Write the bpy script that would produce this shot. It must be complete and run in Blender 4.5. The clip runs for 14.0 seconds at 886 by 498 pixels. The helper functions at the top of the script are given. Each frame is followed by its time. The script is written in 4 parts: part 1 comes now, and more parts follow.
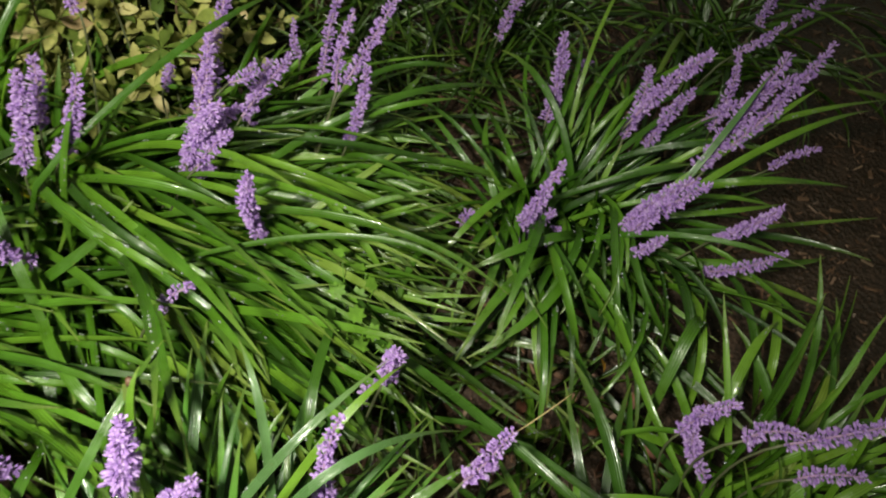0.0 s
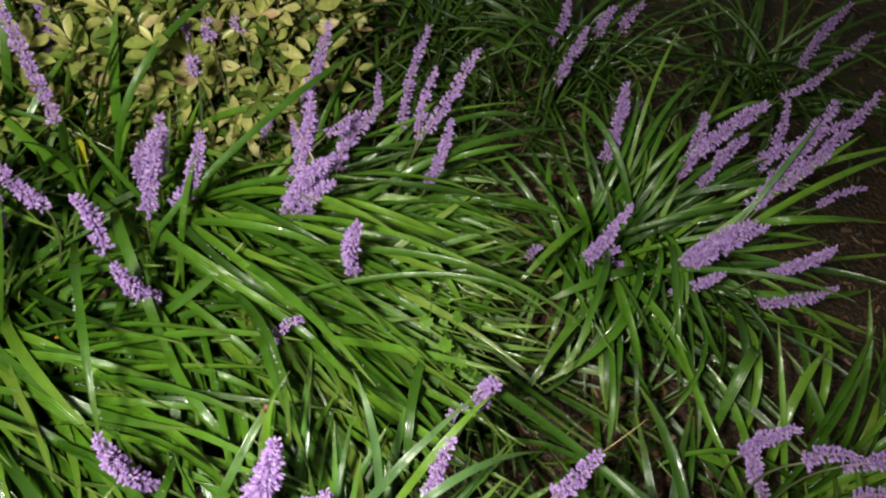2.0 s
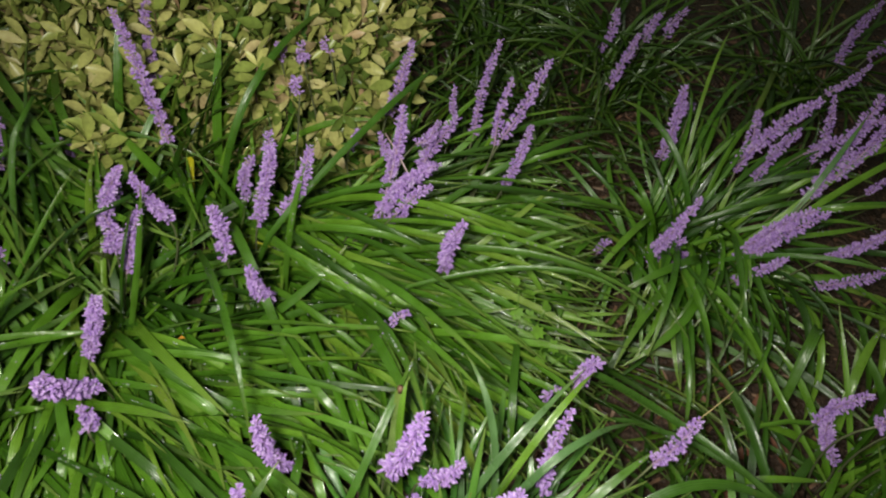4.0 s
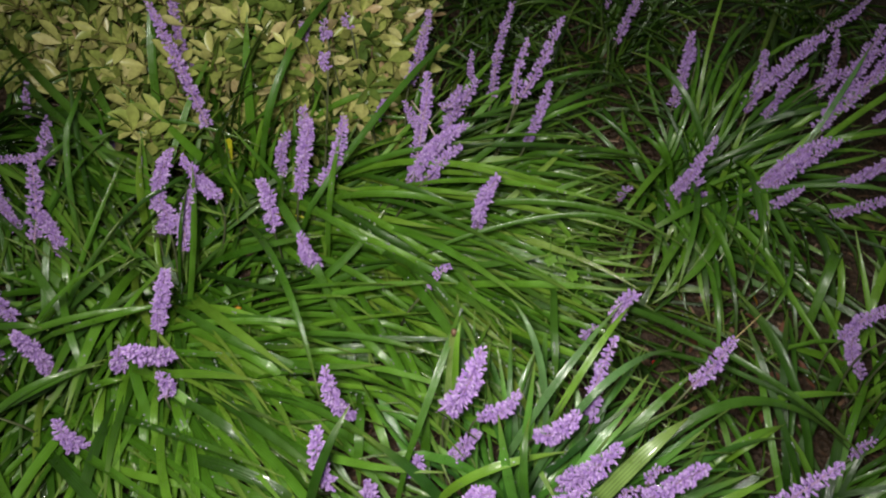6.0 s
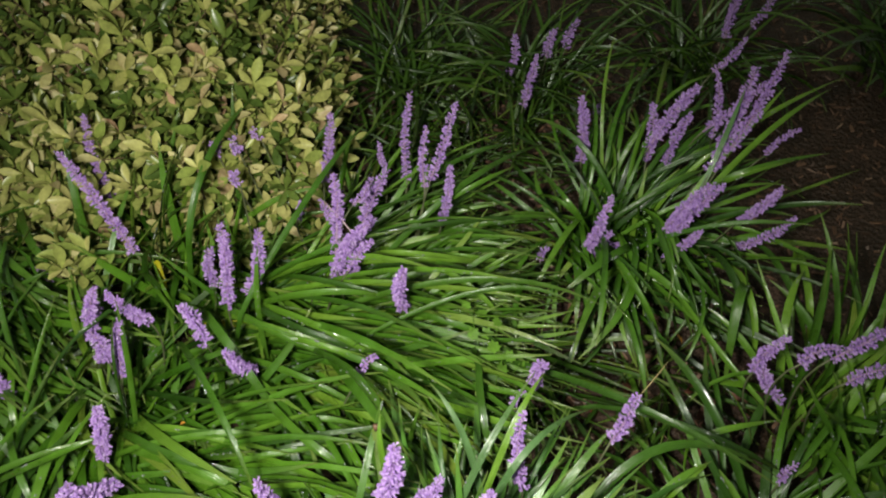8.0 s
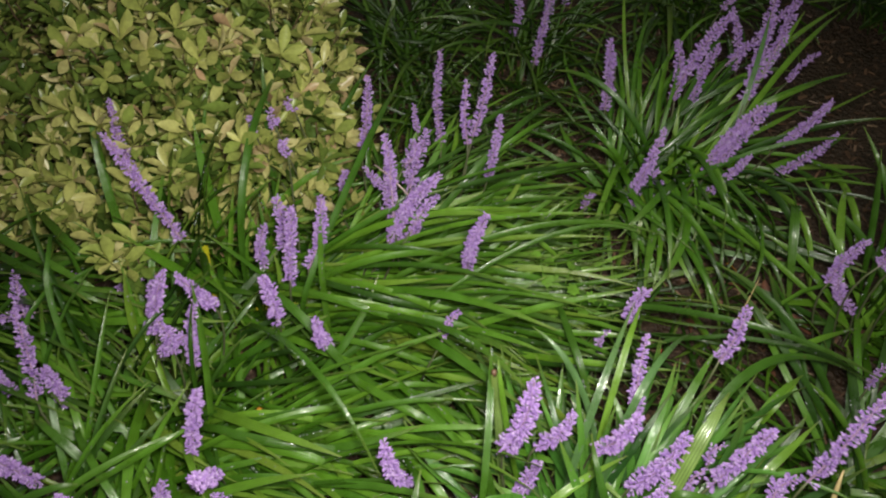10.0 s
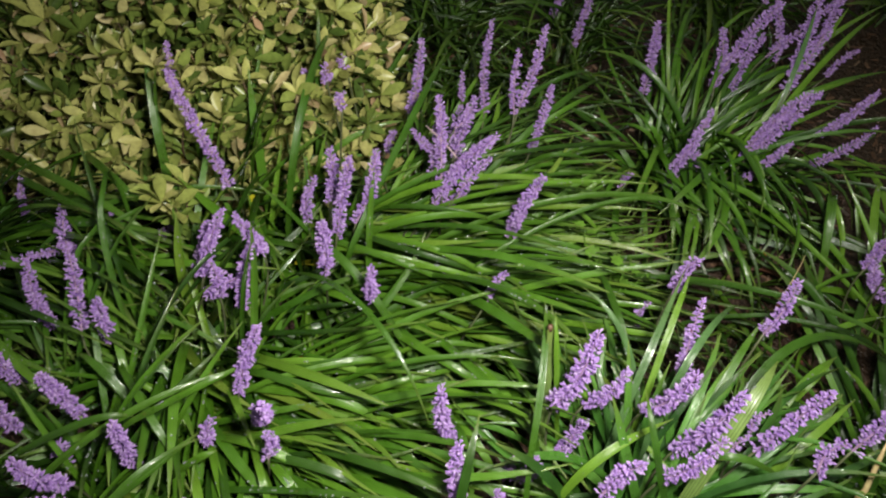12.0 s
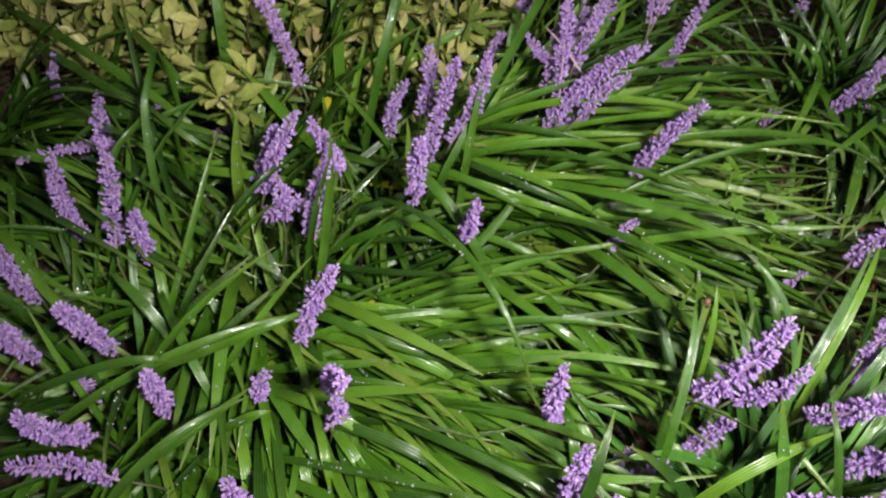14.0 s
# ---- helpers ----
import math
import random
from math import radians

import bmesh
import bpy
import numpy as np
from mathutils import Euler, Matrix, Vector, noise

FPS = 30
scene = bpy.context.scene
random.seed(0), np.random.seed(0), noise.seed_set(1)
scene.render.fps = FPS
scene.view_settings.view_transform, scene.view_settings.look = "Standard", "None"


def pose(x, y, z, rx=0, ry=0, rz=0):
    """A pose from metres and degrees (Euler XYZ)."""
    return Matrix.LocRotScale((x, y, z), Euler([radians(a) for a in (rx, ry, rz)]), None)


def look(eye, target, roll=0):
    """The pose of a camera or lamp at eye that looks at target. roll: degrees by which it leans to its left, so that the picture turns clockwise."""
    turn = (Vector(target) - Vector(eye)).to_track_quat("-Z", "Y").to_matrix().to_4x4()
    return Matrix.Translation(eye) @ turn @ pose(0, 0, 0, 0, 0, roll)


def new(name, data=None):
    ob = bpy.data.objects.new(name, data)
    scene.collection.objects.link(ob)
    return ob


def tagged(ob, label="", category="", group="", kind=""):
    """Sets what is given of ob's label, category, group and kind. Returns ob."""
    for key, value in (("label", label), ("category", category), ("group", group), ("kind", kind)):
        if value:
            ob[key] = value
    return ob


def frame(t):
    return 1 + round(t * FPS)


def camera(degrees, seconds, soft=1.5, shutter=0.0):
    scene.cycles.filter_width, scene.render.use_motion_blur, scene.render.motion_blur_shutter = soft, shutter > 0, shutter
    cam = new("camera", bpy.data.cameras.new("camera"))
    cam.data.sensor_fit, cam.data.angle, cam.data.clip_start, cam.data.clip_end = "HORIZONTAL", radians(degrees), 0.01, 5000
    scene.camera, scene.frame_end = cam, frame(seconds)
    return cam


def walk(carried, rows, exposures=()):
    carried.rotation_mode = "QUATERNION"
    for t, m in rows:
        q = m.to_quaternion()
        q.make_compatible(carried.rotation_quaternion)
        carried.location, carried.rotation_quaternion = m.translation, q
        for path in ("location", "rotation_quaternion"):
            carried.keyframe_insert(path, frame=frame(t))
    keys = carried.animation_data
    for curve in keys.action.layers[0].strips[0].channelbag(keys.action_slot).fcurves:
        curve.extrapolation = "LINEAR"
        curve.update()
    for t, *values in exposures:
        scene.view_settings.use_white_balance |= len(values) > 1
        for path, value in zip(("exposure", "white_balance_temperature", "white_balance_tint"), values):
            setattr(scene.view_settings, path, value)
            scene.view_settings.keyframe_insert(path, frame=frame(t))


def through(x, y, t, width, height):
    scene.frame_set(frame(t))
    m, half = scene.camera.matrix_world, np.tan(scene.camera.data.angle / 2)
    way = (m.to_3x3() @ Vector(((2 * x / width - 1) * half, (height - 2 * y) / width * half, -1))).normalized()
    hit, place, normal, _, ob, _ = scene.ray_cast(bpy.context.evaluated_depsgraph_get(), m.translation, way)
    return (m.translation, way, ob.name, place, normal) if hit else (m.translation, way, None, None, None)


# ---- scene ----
cam = camera(59.7, 14.0, soft=2.05, shutter=0.5)
METRES, EYE, TILT, LEAN, TURN = 1.0, 0.80, -55.0, -10.2, 0.0
ROWS = [
    (0.0, 0.0, 0.0, 0.0, 0.0, 0.0, 0.0),
    (0.5, -0.0047, -0.0387, 0.0027, 0.9, 0.05, -0.61),
    (1.0, -0.0141, -0.0602, 0.0093, 1.69, 0.76, -0.04),
    (1.5, -0.0353, -0.0709, 0.0152, 1.65, 0.83, -0.22),
    (2.0, -0.0571, -0.0776, 0.0218, 1.82, 1.15, 0.04),
    (2.5, -0.0675, -0.0943, 0.0309, 2.0, 1.9, 0.62),
    (3.0, -0.0837, -0.1083, 0.0069, 2.14, 1.57, 1.92),
    (3.5, -0.1175, -0.1324, 0.0077, 2.32, 1.6, 1.78),
    (6.0, -0.1788, -0.2054, -0.0116, 3.05, 0.03, 6.72),
    (6.5, -0.1552, -0.2165, -0.0152, 3.09, -0.48, 7.97),
    (7.0, -0.1116, -0.2422, 0.0052, 3.25, -0.03, 9.03),
    (7.5, -0.0662, -0.2583, 0.0276, 3.53, 2.42, 11.88),
    (10.0, -0.2635, -0.2232, 0.0165, -2.67, 1.84, 21.6),
    (10.5, -0.2991, -0.2212, 0.0217, -3.16, 1.64, 20.17),
    (11.0, -0.3247, -0.2214, 0.0185, -3.86, 1.47, 18.93),
    (11.5, -0.338, -0.2225, 0.0042, -4.19, 1.4, 18.57),
    (12.0, -0.3565, -0.2231, -0.0032, -4.25, 1.45, 18.09),
    (12.5, -0.3859, -0.2187, -0.0132, -4.21, 1.67, 16.65),
    (13.0, -0.3981, -0.1674, -0.0097, -3.65, 1.0, 14.99),
    (13.5, -0.404, -0.0931, 0.0209, -1.76, -1.07, 13.59),
    (14.0, -0.4086, -0.0474, 0.0303, -1.23, -3.69, 13.06),
]
walk(cam, [(t, pose(0, 0, EYE, TILT, LEAN, TURN) @ pose(METRES * x, METRES * y, METRES * z, 90 + pitch, roll, yaw)) for t, x, y, z, yaw, pitch, roll in ROWS],
     exposures=[(0.0, 0.1, 6800, 2.0), (1.5, 0.08, 6750, 3.0), (3.0, -0.14, 6650, 4.0), (3.6, -0.21, 6610, 4.4), (6.0, -0.36, 6450, 6.0), (6.5, -0.4, 6450, 6.0), (7.0, -0.3, 6460, 6.0), (7.5, -0.04, 6480, 6.0), (10.0, -0.24, 6550, 6.0), (12.0, -0.05, 6450, 9.5), (12.5, 0.06, 6420, 9.6), (13.0, 0.1, 6400, 9.8), (13.5, 0.02, 6380, 9.9), (14.0, 0.02, 6350, 10.0)])

# ---- night air and the one torch that lights the bed ----
world = bpy.data.worlds.new("night")
scene.world = world
world.use_nodes = True
world.node_tree.nodes["Background"].inputs["Color"].default_value = (0.60, 0.66, 0.52, 1)
world.node_tree.nodes["Background"].inputs["Strength"].default_value = 0.155

torch = bpy.data.lights.new("torch", "SPOT")
torch.energy, torch.color = 58.0, (1.0, 0.97, 0.86)
torch.spot_size, torch.spot_blend, torch.shadow_soft_size = radians(100), 1.0, 0.045
lamp = new("torch", torch)
lamp.matrix_world = look((-0.25, -0.10, 0.97), (-0.13, 0.44, 0.10))


# ---- materials ----
def material(name):
    m = bpy.data.materials.new(name)
    m.use_nodes = True
    tree = m.node_tree
    return m, tree, tree.nodes["Principled BSDF"]


def node(tree, kind, **values):
    n = tree.nodes.new(kind)
    for key, value in values.items():
        n.inputs[key.replace("_", " ")].default_value = value
    return n


def ramp(tree, stops):
    n = tree.nodes.new("ShaderNodeValToRGB")
    n.color_ramp.elements[0].position, n.color_ramp.elements[0].color = stops[0][0], (*stops[0][1], 1)
    n.color_ramp.elements[1].position, n.color_ramp.elements[1].color = stops[-1][0], (*stops[-1][1], 1)
    for place, colour in stops[1:-1]:
        n.color_ramp.elements.new(place).color = (*colour, 1)
    return n


def mixed(tree, kind, factor, a, b):
    n = tree.nodes.new("ShaderNodeMix")
    n.data_type, n.blend_type = "RGBA", kind
    for socket, value in ((n.inputs[0], factor), (n.inputs[6], a), (n.inputs[7], b)):
        if isinstance(value, (int, float)):
            socket.default_value = value
        elif isinstance(value, tuple):
            socket.default_value = (*value, 1)
        else:
            tree.links.new(value, socket)
    return n.outputs[2]


def thin_leaf(tree, skin, colour, share):
    """Lets some light through the leaf."""
    glow = tree.nodes.new("ShaderNodeBsdfTranslucent")
    tree.links.new(colour, glow.inputs["Color"])
    both = tree.nodes.new("ShaderNodeMixShader")
    both.inputs[0].default_value = share
    tree.links.new(skin.outputs[0], both.inputs[1])
    tree.links.new(glow.outputs[0], both.inputs[2])
    tree.links.new(both.outputs[0], tree.nodes["Material Output"].inputs["Surface"])


def blade_material(name, stops, island=False, rough=0.36):
    """Strap leaf: colour differs from leaf to leaf, paler towards the tip, with fine veins along the blade (u across, v along)."""
    m, tree, skin = material(name)
    if island:
        pick = tree.nodes.new("ShaderNodeNewGeometry").outputs["Random Per Island"]
    else:
        pick = tree.nodes.new("ShaderNodeObjectInfo").outputs["Random"]
    base = ramp(tree, stops)
    tree.links.new(pick, base.inputs[0])
    uv = tree.nodes.new("ShaderNodeUVMap")
    split = tree.nodes.new("ShaderNodeSeparateXYZ")
    tree.links.new(uv.outputs[0], split.inputs[0])
    stretch = node(tree, "ShaderNodeMapping", Scale=(1.0, 0.06, 1.0))
    tree.links.new(uv.outputs[0], stretch.inputs[0])
    vein = node(tree, "ShaderNodeTexWave", Scale=1.6, Distortion=0.6, Detail=2.0)
    tree.links.new(stretch.outputs[0], vein.inputs[0])
    where = tree.nodes.new("ShaderNodeTexCoord")
    blotch = node(tree, "ShaderNodeTexNoise", Scale=38.0, Detail=3.0)
    tree.links.new(where.outputs["Object"], blotch.inputs[0])
    pale = tree.nodes.new("ShaderNodeMath")
    pale.operation = "POWER"
    tree.links.new(split.outputs[1], pale.inputs[0])
    pale.inputs[1].default_value = 12.0
    colour = mixed(tree, "MULTIPLY", 0.34, base.outputs[0], vein.outputs["Color"])
    colour = mixed(tree, "OVERLAY", 0.45, colour, blotch.outputs[0])
    colour = mixed(tree, "MIX", pale.outputs[0], colour, (0.22, 0.30, 0.06))
    fleck = node(tree, "ShaderNodeTexNoise", Scale=85.0, Detail=4.0, Roughness=0.7)
    tree.links.new(where.outputs["Object"], fleck.inputs[0])
    worn = ramp(tree, [(0.66, (0.0,) * 3), (0.74, (0.55,) * 3)])
    tree.links.new(fleck.outputs[0], worn.inputs[0])
    colour = mixed(tree, "MIX", worn.outputs[0], colour, (0.20, 0.17, 0.045))
    tree.links.new(colour, skin.inputs["Base Color"])
    wet = ramp(tree, [(0.35, (rough - 0.10,) * 3), (0.7, (rough + 0.16,) * 3)])
    tree.links.new(blotch.outputs[0], wet.inputs[0])
    tree.links.new(wet.outputs[0], skin.inputs["Roughness"])
    bump = node(tree, "ShaderNodeBump", Strength=0.45, Distance=0.0006)
    tree.links.new(vein.outputs["Fac"], bump.inputs["Height"])
    ripple = node(tree, "ShaderNodeTexNoise", Scale=130.0, Detail=2.0)
    tree.links.new(where.outputs["Object"], ripple.inputs[0])
    uneven = node(tree, "ShaderNodeBump", Strength=0.35, Distance=0.0012)
    tree.links.new(ripple.outputs[0], uneven.inputs["Height"])
    tree.links.new(bump.outputs[0], uneven.inputs["Normal"])
    tree.links.new(uneven.outputs[0], skin.inputs["Normal"])
    tree.links.new(uneven.outputs[0], skin.inputs["Coat Normal"])
    skin.inputs["Specular IOR Level"].default_value = 0.85
    along = node(tree, "ShaderNodeMapping", Scale=(5.0, 9.0, 1.0))
    tree.links.new(uv.outputs[0], along.inputs[0])
    shift = tree.nodes.new("ShaderNodeVectorMath")
    tree.links.new(along.outputs[0], shift.inputs[0])
    tree.links.new(where.outputs["Object"], shift.inputs[1])
    film = node(tree, "ShaderNodeTexNoise", Scale=1.6, Detail=3.0)
    tree.links.new(shift.outputs[0], film.inputs[0])
    patch = ramp(tree, [(0.46, (0.0,) * 3), (0.62, (1.0,) * 3)])
    tree.links.new(film.outputs[0], patch.inputs[0])
    tree.links.new(patch.outputs[0], skin.inputs["Coat Weight"])
    skin.inputs["Coat Roughness"].default_value = 0.15
    skin.inputs["Coat IOR"].default_value = 1.65
    thin_leaf(tree, skin, colour, 0.28)
    return m


GREENS = [(0.0, (0.029, 0.088, 0.008)), (0.35, (0.070, 0.200, 0.012)), (0.7, (0.110, 0.280, 0.017)), (0.92, (0.160, 0.345, 0.026)), (1.0, (0.245, 0.355, 0.045))]
LONG_GREENS = [(0.0, (0.068, 0.185, 0.014)), (1.0, (0.115, 0.265, 0.022))]
BLADE = blade_material("lilyturf_leaf", GREENS)
LUSH_BLADE = blade_material("lush_lilyturf_leaf", [(p, (c[0] * 1.36, c[1] * 1.26, c[2] * 1.4)) for p, c in GREENS[:4]] + [GREENS[4]])
# same greens scaled down: shade at the back and in gaps, put into the colour
SHADED_BLADE = blade_material("shaded_lilyturf_leaf", [(p, (c[0] * 0.74, c[1] * 0.66, c[2] * 0.8)) for p, c in GREENS])
# bluish, lighter greens: the sheen of near torchlight painted into the leaf colour
SHEEN_BLADE = blade_material("sheen_tinted_lilyturf_leaf", [(p, (c[0] * 1.15, c[1] * 1.25, c[2] * 2.6)) for p, c in GREENS[:4]])
PALE_SHEEN = blade_material("pale_sheen_lilyturf_leaf", [(0.0, (0.10, 0.235, 0.065)), (1.0, (0.16, 0.31, 0.105))])
PALE_BLADE = blade_material("pale_lilyturf_leaf", [(0.0, (0.26, 0.40, 0.10)), (1.0, (0.31, 0.43, 0.13))])
LONG_BLADE = blade_material("long_lilyturf_leaf", LONG_GREENS)
LONG_LUSH = blade_material("long_lush_lilyturf_leaf", [(p, (c[0] * 1.36, c[1] * 1.22, c[2] * 1.4)) for p, c in GREENS[:4]])


def tinted_material(name, stops, rough, scale, island=True, bumpy=0.2, depth=0.0005, through=0.0):
    """A matt organic skin: colour picked piece by piece, mottled at two scales."""
    m, tree, skin = material(name)
    pick = tree.nodes.new("ShaderNodeNewGeometry").outputs["Random Per Island"] if island else tree.nodes.new("ShaderNodeObjectInfo").outputs["Random"]
    base = ramp(tree, stops)
    tree.links.new(pick, base.inputs[0])
    where = tree.nodes.new("ShaderNodeTexCoord")
    fine = node(tree, "ShaderNodeTexNoise", Scale=scale, Detail=4.0)
    coarse = node(tree, "ShaderNodeTexNoise", Scale=scale * 0.12, Detail=2.0)
    for n in (fine, coarse):
        tree.links.new(where.outputs["Object"], n.inputs[0])
    colour = mixed(tree, "OVERLAY", 0.45, base.outputs[0], fine.outputs[0])
    colour = mixed(tree, "OVERLAY", 0.35, colour, coarse.outputs[0])
    tree.links.new(colour, skin.inputs["Base Color"])
    skin.inputs["Roughness"].default_value = rough
    bump = node(tree, "ShaderNodeBump", Strength=bumpy, Distance=depth)
    tree.links.new(fine.outputs[0], bump.inputs["Height"])
    tree.links.new(bump.outputs[0], skin.inputs["Normal"])
    if through:
        thin_leaf(tree, skin, colour, through)
    return m


PETAL = tinted_material("purple_floret", [(0.0, (0.38, 0.20, 0.60)), (0.5, (0.56, 0.34, 0.78)), (0.85, (0.66, 0.44, 0.86)), (1.0, (0.76, 0.58, 0.92))], 0.5, 900.0, through=0.30)
RACHIS = tinted_material("mauve_stalk", [(0.0, (0.34, 0.20, 0.36)), (1.0, (0.42, 0.27, 0.42))], 0.6, 260.0)
PINK = tinted_material("pale_stalk", [(0.0, (0.52, 0.36, 0.40)), (1.0, (0.60, 0.44, 0.46))], 0.5, 260.0)
STALK = tinted_material("flower_stalk", [(0.0, (0.08, 0.12, 0.04)), (1.0, (0.14, 0.13, 0.08))], 0.5, 260.0)
GOLD = [(0.0, (0.065, 0.115, 0.022)), (0.45, (0.13, 0.19, 0.038)), (0.8, (0.21, 0.285, 0.058)), (1.0, (0.33, 0.36, 0.10))]
PALE = [(0.0, (0.27, 0.34, 0.075)), (0.4, (0.43, 0.45, 0.13)), (0.75, (0.57, 0.54, 0.20)), (0.90, (0.67, 0.60, 0.30)), (1.0, (0.54, 0.34, 0.20))]
SHRUB_LEAF = tinted_material("shrub_leaf", GOLD, 0.30, 160.0, island=False, through=0.25)
SHRUB_LEAF_JOINED = tinted_material("shrub_leaf_joined", GOLD, 0.30, 160.0, through=0.25)
NEW_LEAF = tinted_material("new_shrub_leaf", PALE, 0.34, 160.0, island=False, through=0.25)
NEW_LEAF_JOINED = tinted_material("new_shrub_leaf_joined", PALE, 0.34, 160.0, through=0.25)
TWIG = tinted_material("twig_bark", [(0.0, (0.10, 0.06, 0.035)), (1.0, (0.16, 0.10, 0.06))], 0.8, 300.0)
def soil_material():
    """Damp crumbly soil: dark clods and paler grains, wet in places."""
    m, tree, skin = material("soil")
    where = tree.nodes.new("ShaderNodeTexCoord")
    clod = node(tree, "ShaderNodeTexVoronoi", Scale=120.0)
    grain = node(tree, "ShaderNodeTexNoise", Scale=260.0, Detail=5.0, Roughness=0.75)
    patchy = node(tree, "ShaderNodeTexNoise", Scale=14.0, Detail=4.0)
    for n in (clod, grain, patchy):
        tree.links.new(where.outputs["Object"], n.inputs[0])
    dark = ramp(tree, [(0.30, (0.018, 0.011, 0.007)), (0.52, (0.070, 0.040, 0.025)), (0.66, (0.125, 0.072, 0.044)), (0.80, (0.22, 0.14, 0.095))])
    tree.links.new(grain.outputs[0], dark.inputs[0])
    colour = mixed(tree, "OVERLAY", 0.6, dark.outputs[0], patchy.outputs[0])
    colour = mixed(tree, "MULTIPLY", 0.35, colour, clod.outputs["Distance"])
    tree.links.new(colour, skin.inputs["Base Color"])
    wet = ramp(tree, [(0.40, (0.35,) * 3), (0.65, (0.85,) * 3)])
    tree.links.new(patchy.outputs[0], wet.inputs[0])
    tree.links.new(wet.outputs[0], skin.inputs["Roughness"])
    lumps = node(tree, "ShaderNodeBump", Strength=0.9, Distance=0.006)
    tree.links.new(clod.outputs["Distance"], lumps.inputs["Height"])
    fine = node(tree, "ShaderNodeBump", Strength=0.8, Distance=0.003)
    tree.links.new(grain.outputs[0], fine.inputs["Height"])
    tree.links.new(lumps.outputs[0], fine.inputs["Normal"])
    tree.links.new(fine.outputs[0], skin.inputs["Normal"])
    return m


SOIL = soil_material()
LITTER = tinted_material("litter", [(0.0, (0.05, 0.028, 0.017)), (0.5, (0.15, 0.080, 0.048)), (0.9, (0.21, 0.12, 0.075)), (1.0, (0.30, 0.21, 0.145))], 0.5, 120.0)
CLOVER = tinted_material("weed_leaf", [(0.0, (0.085, 0.20, 0.018)), (1.0, (0.13, 0.25, 0.026))], 0.45, 200.0)
FALLEN = tinted_material("fallen_leaf", [(0.0, (0.55, 0.25, 0.03)), (1.0, (0.62, 0.34, 0.05))], 0.5, 200.0)
DEAD = tinted_material("dead_leaf", [(0.0, (0.13, 0.045, 0.028)), (1.0, (0.20, 0.085, 0.045))], 0.6, 150.0, bumpy=0.5)
BERRY = tinted_material("red_berry", [(0.0, (0.50, 0.03, 0.03)), (1.0, (0.55, 0.04, 0.03))], 0.3, 200.0)
STRAW = tinted_material("dry_straw", [(0.0, (0.55, 0.42, 0.20)), (1.0, (0.60, 0.47, 0.24))], 0.5, 150.0)
YELLOW = tinted_material("yellow_leaf", [(0.0, (0.50, 0.46, 0.02)), (1.0, (0.55, 0.50, 0.03))], 0.4, 120.0)
DROP, tree, skin = material("water_drop")
skin.inputs["Base Color"].default_value = (0.9, 0.95, 0.95, 1)
skin.inputs["Roughness"].default_value = 0.06
# a quarter stays opaque white, painting the glint into each drop
skin.inputs["Transmission Weight"].default_value = 0.75
skin.inputs["IOR"].default_value = 1.5
skin.inputs["Specular IOR Level"].default_value = 1.0


# ---- building helpers ----
def mesh_of(name, verts, faces, mat, uvs=None, smooth=True):
    me = bpy.data.meshes.new(name)
    me.from_pydata(verts, [], faces)
    me.materials.append(mat)
    if smooth:
        me.polygons.foreach_set("use_smooth", [True] * len(me.polygons))
    if uvs is not None:
        layer = me.uv_layers.new(name="UVMap")
        index = np.empty(len(me.loops), dtype=np.int32)
        me.loops.foreach_get("vertex_index", index)
        layer.data.foreach_set("uv", np.asarray(uvs, dtype=np.float32)[index].ravel())
    me.update()
    return me


def part(name, me, parent, m=None, label=""):
    ob = new(name, me)
    ob.parent = parent
    if m is not None:
        ob.matrix_basis = m
    if label:
        tagged(ob, label)
    return ob


def blade_shape(spine, sides, widths, fold=0.52, thick=0.0007):
    """A strap along a spine: an upper skin with a sunken midrib and a keeled lower skin, meeting at the rims. Returns verts, faces, uvs."""
    n = len(spine)
    verts, uvs, faces = [], [], []
    for i in range(n):
        ahead = (spine[min(i + 1, n - 1)] - spine[max(i - 1, 0)]).normalized()
        side = (sides[i] - ahead * sides[i].dot(ahead)).normalized()
        up = side.cross(ahead)
        w = widths[i] / 2
        a, b = spine[i] - side * w + up * w * fold, spine[i] + side * w + up * w * fold
        verts += [a, spine[i] + up * thick * 0.3, b, a.copy(), spine[i] - up * thick, b.copy()]
        v = i / (n - 1)
        uvs += [(0, v), (0.5, v), (1, v), (0, v), (0.5, v), (1, v)]
    for i in range(n - 1):
        k = 6 * i
        faces += [(k, k + 1, k + 7, k + 6), (k + 1, k + 2, k + 8, k + 7), (k + 4, k + 3, k + 9, k + 10), (k + 5, k + 4, k + 10, k + 11)]
    return verts, faces, uvs


def strap(length, rise, fall, width, sway, twist, wave=0.0, steps=12):
    """A strap leaf from the origin towards +x: it leaves the ground at the angle rise and ends at the angle fall."""
    at, spine, sides, widths = Vector((0, 0, 0)), [], [], []
    for i in range(steps):
        s = i / (steps - 1)
        spine.append(at.copy())
        roll = radians(twist) * s
        yaw = radians(sway) * s * s + wave * math.sin(6.0 * s + 9.0 * wave)
        sides.append(Vector((math.sin(yaw) * 1.0, -math.cos(yaw) * math.cos(roll), math.sin(roll))))
        widths.append(width * (0.55 + 0.45 * min(1, s * 3)) * (1 if s < 0.68 else max(0.10, 1 - ((s - 0.68) / 0.32) ** 2.1)))
        tilt = radians(rise + (fall - rise) * (0.35 * s + 0.65 * s * s))
        at = at + length / (steps - 1) * Vector((math.cos(tilt) * math.cos(yaw), math.cos(tilt) * math.sin(yaw), math.sin(tilt)))
    return blade_shape(spine, sides, widths)


